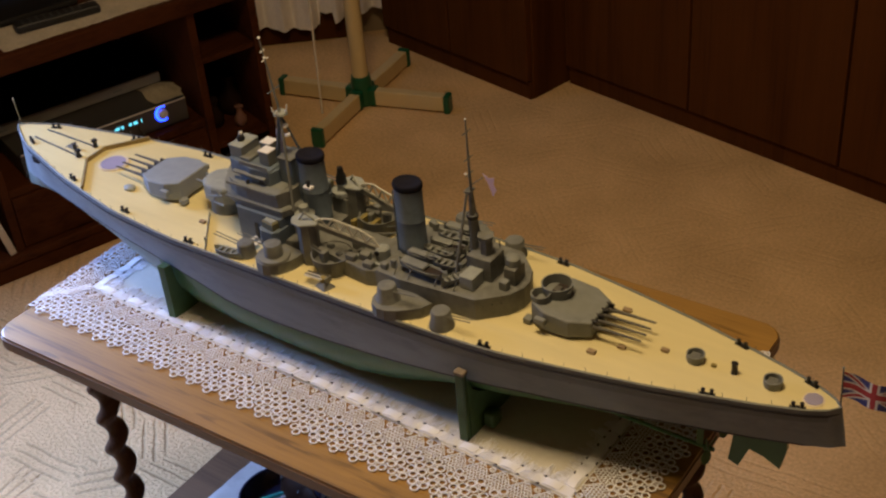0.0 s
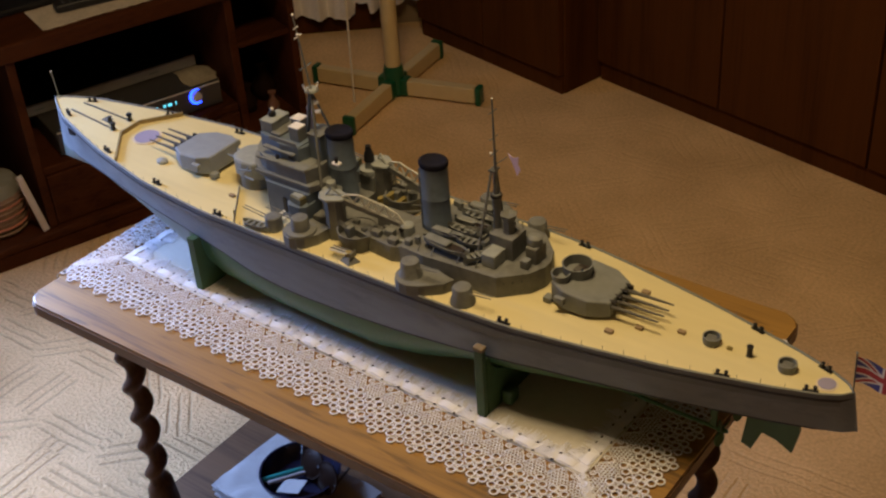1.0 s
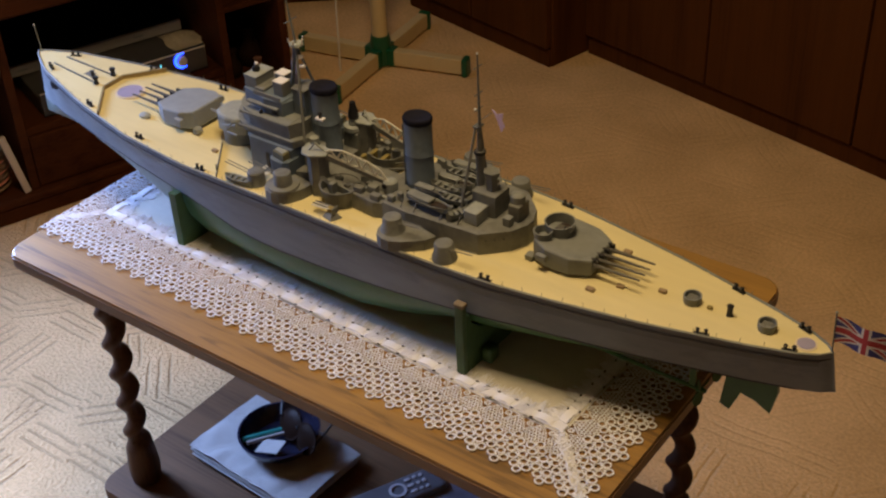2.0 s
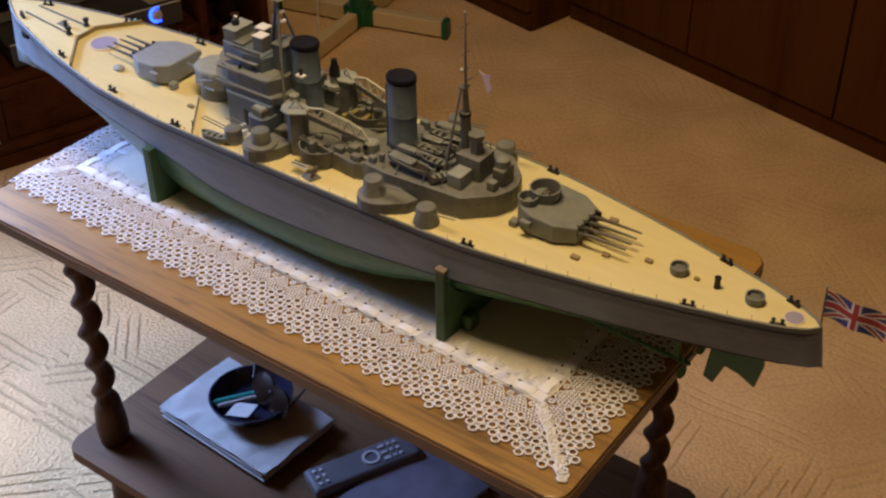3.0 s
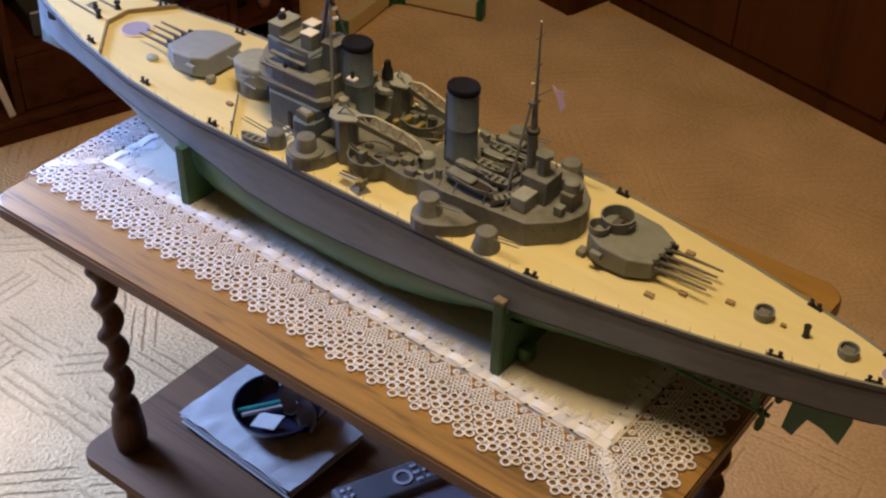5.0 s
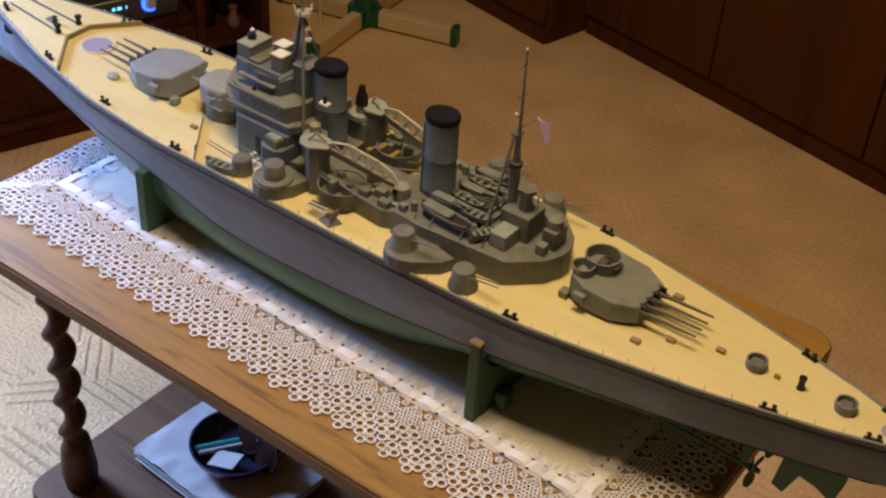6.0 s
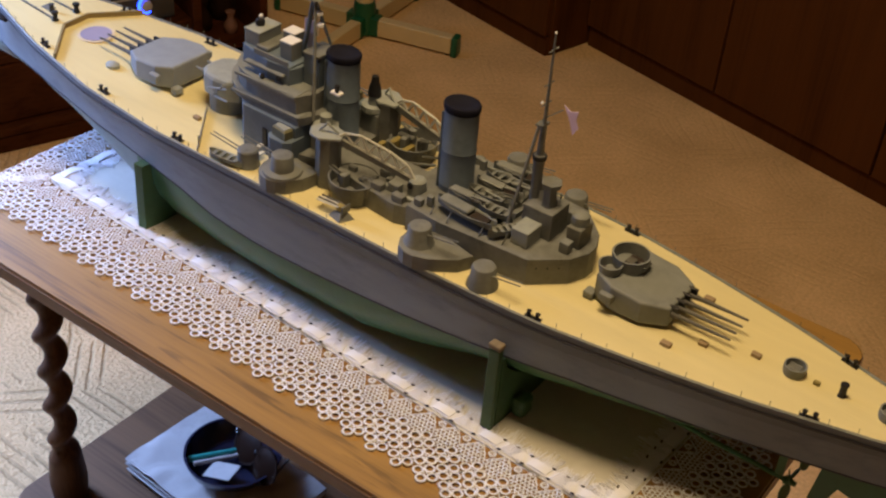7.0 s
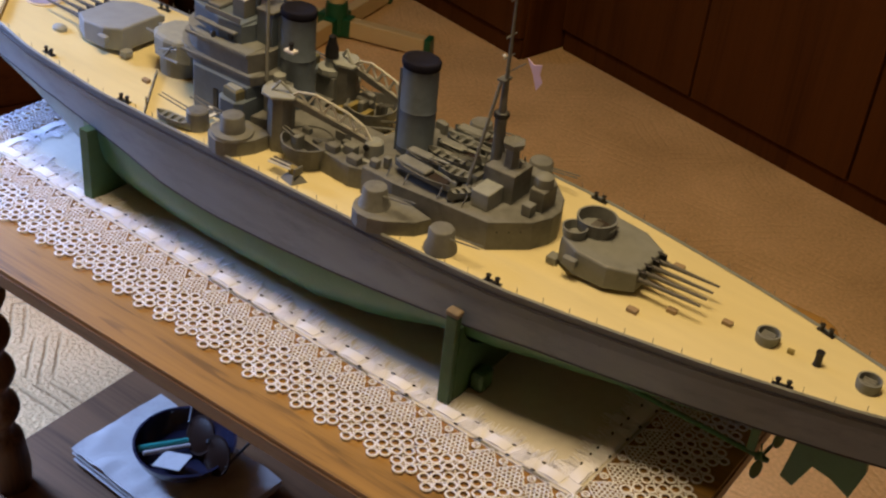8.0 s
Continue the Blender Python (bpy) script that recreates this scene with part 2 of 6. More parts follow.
GREYB = mat("blue_grey_paint", (0.118, 0.156, 0.202), 0.55, stain=0.35, spread=0.15, scale=120, bump=0.2, bump_scale=700)
GREYT = mat("turret_grey", (0.190, 0.205, 0.200), 0.6, stain=0.35, spread=0.14, scale=90, bump=0.25, bump_scale=700)
GREYL = mat("light_turret_grey", (0.245, 0.275, 0.305), 0.6, spread=0.12, scale=90, bump=0.25, bump_scale=700)
PALE = mat("pale_grey_paint", (0.29, 0.318, 0.31), 0.6, stain=0.35, spread=0.14, scale=120, bump=0.25, bump_scale=700)
OLIVE = mat("olive_paint", (0.165, 0.160, 0.090), 0.7, spread=0.25, scale=200, stain=0.4)
GUNMETAL = mat("dark_gun_paint", (0.085, 0.082, 0.074), 0.55, spread=0.2, scale=200)
NAVY = mat("funnel_cap_navy", (0.012, 0.012, 0.022), 0.8, spec=0.1, spread=0.2, scale=150)
BLACK = mat("black_fittings", (0.012, 0.012, 0.014), 0.45, spread=0.3, scale=200)
FOREFOOT = mat("pale_forefoot_paint", (0.20, 0.255, 0.245), 0.45, stain=0.35, spread=0.15, scale=45, bump=0.2, bump_scale=250)
HULLGREEN = mat("antifouling_green", (0.050, 0.145, 0.055), 0.36, stain=0.5, spread=0.2, scale=35, bump=0.2, bump_scale=250)
CRADLE_M = mat("cradle_green", (0.050, 0.105, 0.035), 0.6, stain=0.4, spread=0.22, scale=60, bump=0.3, bump_scale=400)
DECK = mat("deck_planks", (0.69, 0.61, 0.33), 0.55, stain=0.10, spread=0.07, scale=60, stretch=(0.15, 1, 1), bump=0.2, bump_scale=500)
LILAC = mat("lilac_disc", (0.30, 0.28, 0.42), 0.6)
STRIPE = mat("dark_stripe", (0.025, 0.024, 0.035), 0.5)
LATTICE = mat("pale_lattice_paint", (0.58, 0.59, 0.54), 0.6, spread=0.15, scale=200)
WHITE = mat("white_paint", (0.78, 0.78, 0.80), 0.5, spread=0.05)
YELLOW = mat("yellow_ochre", (0.27, 0.22, 0.07), 0.6, spread=0.2, scale=200)
CREAM = mat("cream_plastic", (0.60, 0.47, 0.25), 0.4, spread=0.05)
GREENCAP = mat("green_plastic", (0.006, 0.085, 0.038), 0.35, spread=0.1)
DARKMET = mat("dark_metal", (0.03, 0.03, 0.034), 0.35, metal=0.6)
SILVER = mat("brushed_silver", (0.46, 0.45, 0.43), 0.4, metal=0.15, scale=80, stretch=(1, 0.05, 1))
RED = mat("flag_red", (0.46, 0.060, 0.075), 0.8, spread=0.1)
BLUE = mat("flag_blue", (0.065, 0.075, 0.30), 0.8, spread=0.1)
GLASSY = mat("dark_glass_bowl", (0.016, 0.016, 0.032), 0.08, spread=0.3)
TEAL = mat("teal_plastic", (0.02, 0.22, 0.19), 0.3)
BROWN_GLASS = mat("brown_lens", (0.016, 0.007, 0.004), 0.45, spec=0.08)
BUTTON = mat("remote_buttons", (0.42, 0.42, 0.45), 0.5)
REMOTE = mat("remote_shell", (0.11, 0.11, 0.125), 0.4)
MAGAZINE = mat("magazine_cover", (0.16, 0.155, 0.20), 0.35, spread=0.5, scale=25)
DULL_CLAY = mat("dull_clay", (0.16, 0.075, 0.055), 0.6, spread=0.2)
STRAW = mat("straw_weave", (0.20, 0.12, 0.07), 0.7, spread=0.3, scale=90, bump=0.6, bump_scale=120)
PAPER = mat("newsprint", (0.335, 0.325, 0.315), 0.75, spread=0.08, scale=50, stain=0.35)
CURTAIN = mat("net_curtain", (0.84, 0.80, 0.78), 0.9, spread=0.1, scale=200, bump=0.4)

# ---- building helpers ----


def thing(name, place, label, category, group="", kind=""):
    ob = new(name)
    ob.empty_display_size = 0.02
    ob.location = place
    return tagged(ob, label, category, group, kind)


def part(name, bm, material, parent=None, label="", smooth=False, m=None, angle=40):
    """Links a bmesh, in world places, as one mesh object under a thing or a part."""
    if m:
        bm.transform(m)
    bmesh.ops.recalc_face_normals(bm, faces=bm.faces)
    me = bpy.data.meshes.new(name)
    bm.to_mesh(me)
    bm.free()
    me.materials.append(material)
    if smooth:
        for p in me.polygons:
            p.use_smooth = True
        me.set_sharp_from_angle(angle=radians(angle))
    ob = new(name, me)
    if parent:
        ob.parent = parent
        if parent.type == "EMPTY":
            ob.matrix_parent_inverse = Matrix.Translation(-parent.location)
    if label:
        ob["label"] = label
    return ob


def box(x0, x1, y0, y1, z0, z1, bevel=0.0, bm=None, m=None, seg=2):
    b = bmesh.new()
    bmesh.ops.create_cube(b, size=1, matrix=Matrix.Translation(((x0 + x1) / 2, (y0 + y1) / 2, (z0 + z1) / 2)) @ Matrix.Diagonal((abs(x1 - x0), abs(y1 - y0), abs(z1 - z0), 1)))
    if bevel:
        bmesh.ops.bevel(b, geom=list(b.edges), offset=bevel, segments=seg, affect="EDGES", profile=0.5)
    if m:
        b.transform(m)
    return join(bm, b)


def join(bm, b):
    if bm is None:
        return b
    me = bpy.data.meshes.new("tmp")
    b.to_mesh(me)
    b.free()
    bm.from_mesh(me)
    bpy.data.meshes.remove(me)
    return bm


def lathe(profile, seg=24, centre=(0, 0), bm=None, sx=1.0, sy=1.0, m=None, cap=True):
    """Turns (radius, z) pairs about an upright axis."""
    b = bmesh.new()
    rings = []
    for r, z in profile:
        rings.append([b.verts.new((centre[0] + sx * r * math.cos(2 * math.pi * i / seg), centre[1] + sy * r * math.sin(2 * math.pi * i / seg), z)) for i in range(seg)])
    for a, c in zip(rings, rings[1:]):
        for i in range(seg):
            b.faces.new((a[i], a[(i + 1) % seg], c[(i + 1) % seg], c[i]))
    if cap:
        b.faces.new(rings[0])
        b.faces.new(rings[-1])
    if m:
        b.transform(m)
    return join(bm, b)


def rod(p, q, r, seg=8, r2=None, bm=None):
    """A round bar from p to q."""
    p, q = Vector(p), Vector(q)
    d = q - p
    m = Matrix.Translation(p) @ d.to_track_quat("Z", "Y").to_matrix().to_4x4()
    return lathe([(r, 0), (r if r2 is None else r2, d.length)], seg, bm=bm, m=m)


def prism(outline, z0, z1, bevel=0.0, bm=None, top=None, m=None):
    """An upright block over an outline; top: the outline of its roof, when it differs."""
    b = bmesh.new()
    lo = [b.verts.new((x, y, z0)) for x, y in outline]
    hi = [b.verts.new((x, y, z1)) for x, y in (top or outline)]
    n = len(lo)
    b.faces.new(lo[::-1])
    b.faces.new(hi)
    for i in range(n):
        b.faces.new((lo[i], lo[(i + 1) % n], hi[(i + 1) % n], hi[i]))
    if bevel:
        bmesh.ops.bevel(b, geom=[e for e in b.edges if all(v in hi for v in e.verts)], offset=bevel, segments=2, affect="EDGES", profile=0.5)
    if m:
        b.transform(m)
    return join(bm, b)


def both(outline):
    """Half an outline (from bow to stern, y > 0) mirrored about the centre line."""
    return outline + [(x, -y) for x, y in reversed(outline) if abs(y) > 1e-6]

# ---- the room ----
b = bmesh.new()
bmesh.ops.create_grid(b, x_segments=2, y_segments=2, size=1)
b.transform(Matrix.Translation((0.02, 0.4, 0)) @ Matrix.Diagonal((2.44, 2.15, 1, 1)))
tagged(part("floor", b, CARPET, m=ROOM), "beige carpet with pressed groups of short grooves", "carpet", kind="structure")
WS, WW = -1.62, -2.00
for nm, ext in (("wall_south", (WW, 2.4, WS - 0.12, WS)), ("wall_north", (WW, 2.4, 2.3, 2.42)), ("wall_east", (2.28, 2.4, WS, 2.3))):
    tagged(part(nm, box(*ext, 0.0, 2.5), WALL, m=ROOM), "papered room wall in dull beige", "wall", kind="structure")
b = box(WW - 0.12, WW, -0.60, 2.42, 0.0, WIN[2])
box(WW - 0.12, WW, -0.60, 2.42, WIN[3], 2.5, bm=b)
box(WW - 0.12, WW, -0.60, WIN[0], WIN[2], WIN[3], bm=b)
box(WW - 0.12, WW, WIN[1], 2.42, WIN[2], WIN[3], bm=b)
tagged(part("wall_west", b, WALL, m=ROOM), "papered room wall with a window behind the television", "wall", kind="structure")
wd = tagged(part("window_1", box(WW - 0.11, WW - 0.07, WIN[0], WIN[1], WIN[2], WIN[2] + 0.03, 0.003), WHITE, m=ROOM), "white framed window letting in daylight", "window", kind="structure")
for ext in ((WIN[0], WIN[1], WIN[3] - 0.03, WIN[3]), (WIN[0], WIN[0] + 0.03, WIN[2] + 0.0305, WIN[3] - 0.0305), (WIN[1] - 0.03, WIN[1], WIN[2] + 0.0305, WIN[3] - 0.0305)):
    part("window_frame", box(WW - 0.11, WW - 0.07, *ext, 0.003), WHITE, wd, m=ROOM)
# added slanting wall, out of view, whose opening carries the daylight lamp
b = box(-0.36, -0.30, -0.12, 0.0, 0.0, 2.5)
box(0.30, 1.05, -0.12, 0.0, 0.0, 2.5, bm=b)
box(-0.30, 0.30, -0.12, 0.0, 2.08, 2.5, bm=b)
tagged(part("added_door_wall", b, WALL, m=ADDED_DOORWAY), "unseen papered slanting wall added to hold the daylight opening", "wall", kind="structure")
# unseen walls added to close the room round that opening
tagged(part("added_wall_return", box(WW, -1.215, -0.40, -0.28, 0.0, 2.5), WALL, m=ROOM), "unseen papered short wall added beside the cabinet", "wall", kind="structure")
tagged(part("added_wall_corner", box(-0.62, -0.50, WS, -1.36, 0.0, 2.5), WALL, m=ROOM), "unseen papered wall corner added beside the daylight opening", "wall", kind="structure")
# white frame added round the lamp's opening
bd = tagged(part("added_door", box(-0.30, -0.26, -0.10, -0.06, 0.0, 2.08, 0.003), WHITE, m=ADDED_DOORWAY), "unseen white door frame added round the daylight lamp", "balcony door", kind="structure")
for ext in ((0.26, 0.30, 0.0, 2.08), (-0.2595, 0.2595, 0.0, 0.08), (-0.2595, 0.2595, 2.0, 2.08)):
    part("added_door_frame", box(ext[0], ext[1], -0.10, -0.06, ext[2], ext[3], 0.003), WHITE, bd, m=ADDED_DOORWAY)
# slanting bay wall behind the curtain in the far corner
SL = Matrix.Translation((-1.98, 1.014, 0)) @ Matrix.Rotation(math.atan2(0.81, 0.58), 4, "Z")
tagged(part("wall_bay", box(-0.12, 1.2, 0.03, 0.10, 0.0, 2.5), WALL, m=ROOM @ SL), "dark slanting wall behind a curtain", "wall", kind="structure")
tagged(part("wall_panel", box(-0.12, 0.345, 0.004, 0.029, 0.0, 0.60, 0.004), MAHOGANY, m=ROOM @ SL), "dark brown panel low on the bay wall", "panelling", kind="structure")
tagged(part("ceiling", box(WW - 0.12, 2.4, WS - 0.12, 2.42, 2.5, 2.6), CEIL, m=ROOM), "white painted ceiling", "ceiling", kind="structure")
tagged(part("baseboard", box(WW, WW + 0.015, -0.27, 1.0, 0.0, 0.07, 0.003), MAHOGANY, m=ROOM), "dark wooden skirting along the wall", "skirting", kind="structure")

# ---- wardrobes ----
def wardrobe(label, u0, u1, v0, v1, seams):
    w = thing("wardrobe", WARD @ Vector(((u0 + u1) / 2, (v0 + v1) / 2, 0)), label, "wardrobe")
    part("body", box(u0, u1, v0 + 0.02, v1, 0.0, 2.1, 0.003), MAHOGANY, w, m=WARD)
    part("plinth", box(u0 + 0.004, u1 - 0.004, v0 + 0.012, v0 + 0.021, 0.0, 0.05, 0.002), MAHOGANY, w, m=WARD)
    edges = [u0] + seams + [u1]
    for a, c in zip(edges, edges[1:]):
        d = part("door", box(a + 0.003, c - 0.003, v0, v0 + 0.0195, 0.055, 2.08, 0.003), MAHOGANY, w, m=WARD)
        part("keyhole", lathe([(0.007, 0), (0.007, 0.002)], 12, m=Matrix.Translation((c - 0.03, v0 - 0.0005, 0.95)) @ Matrix.Rotation(radians(90), 4, "X")), DARKMET, d, m=WARD)
    return w


wardrobe("tall dark brown wardrobe standing forward of its neighbour", -1.64, -1.068, 1.370, 2.20, [-1.36])
wardrobe("tall dark mahogany wardrobe with plain flat doors", -1.0645, 0.60, 1.504, 2.20, [-0.667, -0.255, 0.18])

# ---- television cabinet ----
U = -1.466
c = thing("tv_cabinet", CAB @ Vector((U - 0.25, 0.3, 0)), "red-brown veneered television cabinet with open bays", "cabinet")
V0, V1 = -0.200, 0.79
part("top", box(U - 0.50, U + 0.012, V0, V1, 0.455, 0.495, 0.005), CABINET, c, m=CAB)
part("plinth", box(U - 0.47, U + 0.016, V0 + 0.004, V1 - 0.004, 0.0, 0.035, 0.003), CABINET, c, m=CAB)
part("floor_panel", box(U - 0.48, U + 0.020, V0 + 0.001, V1 - 0.001, 0.0355, 0.055, 0.006), CABINET, c, m=CAB)
part("back_panel", box(U - 0.5, U - 0.485, V0, V1, 0.056, 0.4545), BLACK_IN, c, m=CAB)
for v in (V0 + 0.001, 0.095, 0.610, V1 - 0.021):
    part("upright", box(U - 0.484, U, v, v + 0.02, 0.0555, 0.4545, 0.002), CABINET, c, m=CAB)
part("bay_shelf", box(U - 0.484, U - 0.006, 0.116, 0.609, 0.180, 0.198, 0.002), CABINET, c, m=CAB)
part("door", box(U - 0.020, U - 0.002, 0.117, 0.608, 0.057, 0.178, 0.003), CABINET, c, "closed red-brown flap door", m=CAB)
part("side_shelf", box(U - 0.484, U - 0.004, 0.631, 0.768, 0.328, 0.342, 0.002), CABINET, c, m=CAB)
part("side_shelf", box(U - 0.484, U - 0.004, 0.631, 0.768, 0.110, 0.124, 0.002), CABINET, c, m=CAB)

# ---- television, switched off ----
tv = thing("television", CAB @ Vector((-1.70, 0.10, 0.4965)), "flat black television on a low stand, switched off", "television")
part("stand", box(-1.82, -1.608, -0.26, 0.42, 0.4965, 0.510, 0.004), DARKMET, tv, m=CAB)
part("neck", box(-1.73, -1.69, -0.03, 0.07, 0.5105, 0.60, 0.004), DARKMET, tv, m=CAB)
part("casing", box(-1.74, -1.67, -0.47, 0.51, 0.60, 1.20, 0.008), BLACK, tv, m=CAB)
part("screen", box(-1.669, -1.666, -0.44, 0.48, 0.63, 1.17), GLASSY, tv, "dark glossy screen", m=CAB)

# ---- coffee table ----
ZT = 0.607
tb = thing("coffee_table", (0.016, 0.02, 0), "oak coffee table with barley-twist legs and a lower shelf", "table")


def rounded(x0, x1, y0, y1, r, n=5):
    pts = []
    for cx, cy, a in ((x1 - r, y1 - r, 0), (x0 + r, y1 - r, 90), (x0 + r, y0 + r, 180), (x1 - r, y0 + r, 270)):
        pts += [(cx + r * math.cos(radians(a + 90 * i / n)), cy + r * math.sin(radians(a + 90 * i / n))) for i in range(n + 1)]
    return pts


TABLE_TURN = Matrix.Translation((0.016, 0.02, 0)) @ Matrix.Rotation(radians(0.2), 4, "Z") @ Matrix.Translation((-0.016, -0.02, 0))
part("tabletop", prism(rounded(-0.410, 0.428, -0.220, 0.241, 0.020), ZT - 0.02, ZT, 0.0028), OAK, tb, "oak tabletop", m=TABLE_TURN)
# thin added band whose darker oak gives the table edge its shade
part("edge_shade_band", prism(rounded(-0.4115, 0.4295, -0.2215, 0.2425, 0.0215), ZT - 0.0185, ZT - 0.0045, 0.001), OAK_EDGE_SHADED, tb, "table edge band coloured darker for its shade", m=TABLE_TURN)
part("apron", box(-0.335, 0.365, -0.14, -0.125, ZT - 0.075, ZT - 0.0205, 0.002), OAK_LEG, tb, m=TABLE_TURN)
part("apron", box(-0.335, 0.365, 0.155, 0.17, ZT - 0.075, ZT - 0.0205, 0.002), OAK_LEG, tb, m=TABLE_TURN)
part("lower_shelf", prism(rounded(-0.374, 0.402, -0.203, 0.230, 0.022), 0.182, 0.200, 0.003), SHELF_WOOD, tb, "brown lower shelf", m=TABLE_TURN)


def twist_leg(x, y):
    b = bmesh.new()
    seg, n = 14, 90
    rings = []
    for k in range(n + 1):
        z = 0.2005 + (ZT - 0.0215 - 0.2005) * k / n
        f = (z - 0.2005) / 0.38
        ease = min(1, max(0, (f - 0.17) / 0.05)) * min(1, max(0, (0.96 - f) / 0.04))
        a = 2 * math.pi * z / 0.052
        ox, oy = 0.0054 * ease * math.cos(a), 0.0054 * ease * math.sin(a)
        r = 0.0185 - 0.0052 * ease + 0.0040 * math.exp(-((f - 0.07) / 0.085) ** 2)
        rings.append([b.verts.new((x + ox + r * math.cos(2 * math.pi * i / seg), y + oy + r * math.sin(2 * math.pi * i / seg), z)) for i in range(seg)])
    for p, q in zip(rings, rings[1:]):
        for i in range(seg):
            b.faces.new((p[i], p[(i + 1) % seg], q[(i + 1) % seg], q[i]))
    b.faces.new(rings[0])
    b.faces.new(rings[-1])
    return b


for x, y in ((-0.326, -0.151), (0.353, -0.151), (-0.326, 0.165), (0.353, 0.165)):
    part("leg", twist_leg(x, y), OAK_LEG, tb, "dark barley-twist leg", smooth=True, m=TABLE_TURN)
    part("foot", lathe([(0.012, 0), (0.02, 0.02), (0.024, 0.06), (0.02, 0.11), (0.016, 0.125), (0.02, 0.14), (0.02, 0.1815)], 16, (x, y)), OAK_LEG, tb, smooth=True, m=TABLE_TURN)

# ---- tablecloth ----
CL = Matrix.Translation((-0.008, 0.01, 0)) @ Matrix.Rotation(radians(-1.7), 4, "Z")
HX, HY, BAND = 0.431, 0.190, 0.0725
EDGE = -0.4135
tc = thing("lace_tablecloth", (0.0, 0.02, ZT), "white linen tablecloth with a wide crocheted border", "tablecloth")


def hang(me):
    """What lies past the table's end bends over the edge and hangs down."""
    for v in me.vertices:
        past = EDGE - v.co.x
        if past > 0:
            v.co.x, v.co.z = EDGE - 0.0012 - 0.05 * past + 0.3 * (v.co.z - ZT), v.co.z - past
    return me


def drape(x, y):
    """Small rumples of the cloth over the tabletop."""
    return 0.0012 * max(0.0, noise.noise((x * 14, y * 14, 2.0)))


nx, ny = 90, 40
IX, IY = HX - BAND, HY - BAND
sheet = bmesh.new()
grid = [[sheet.verts.new((-IX + 2 * IX * i / nx, -IY + 2 * IY * j / ny, ZT + 0.0008 + drape(i / nx, j / ny))) for j in range(ny + 1)] for i in range(nx + 1)]
for i in range(nx):
    for j in range(ny):
        sheet.faces.new((grid[i][j], grid[i + 1][j], grid[i + 1][j + 1], grid[i][j + 1]))
ext = bmesh.ops.extrude_face_region(sheet, geom=list(sheet.faces))
bmesh.ops.translate(sheet, verts=[v for v in ext["geom"] if isinstance(v, bmesh.types.BMVert)], vec=(0, 0, 0.001))
part("cloth", sheet, CLOTH, tc, smooth=True, m=CL)


def ring_shape(r, tube, seg=12, sides=5):
    vs, fs = [], []
    for i in range(seg):
        a = 2 * math.pi * i / seg
        for j in range(sides):
            c = 2 * math.pi * j / sides
            q = r + tube * math.cos(c)
            vs.append((q * math.cos(a), q * math.sin(a), 0.75 * tube * math.sin(c)))
            fs.append((i * sides + j, ((i + 1) % seg) * sides + j, ((i + 1) % seg) * sides + (j + 1) % sides, i * sides + (j + 1) % sides))
    return np.array(vs), fs


def bar_shape(p, q, w, h):
    """A flat thread from p to q in the plane of the cloth."""
    p, q = np.array(p, float), np.array(q, float)
    d = (q - p) / np.linalg.norm(q - p)
    n = np.array((-d[1], d[0])) * w / 2
    vs = [(*(p + n), 0), (*(p - n), 0), (*(q - n), 0), (*(q + n), 0)]
    vs = [(x, y, z + k) for k in (0, h) for x, y, z in vs]
    return np.array(vs), [(0, 1, 2, 3), (7, 6, 5, 4), (0, 4, 5, 1), (1, 5, 6, 2), (2, 6, 7, 3), (3, 7, 4, 0)]


PETAL, TINY, KNOT = ring_shape(0.0042, 0.00110, 12, 5), ring_shape(0.0020, 0.00062, 8, 4), ring_shape(0.0032, 0.0009, 10, 4)
rng = random.Random(4)


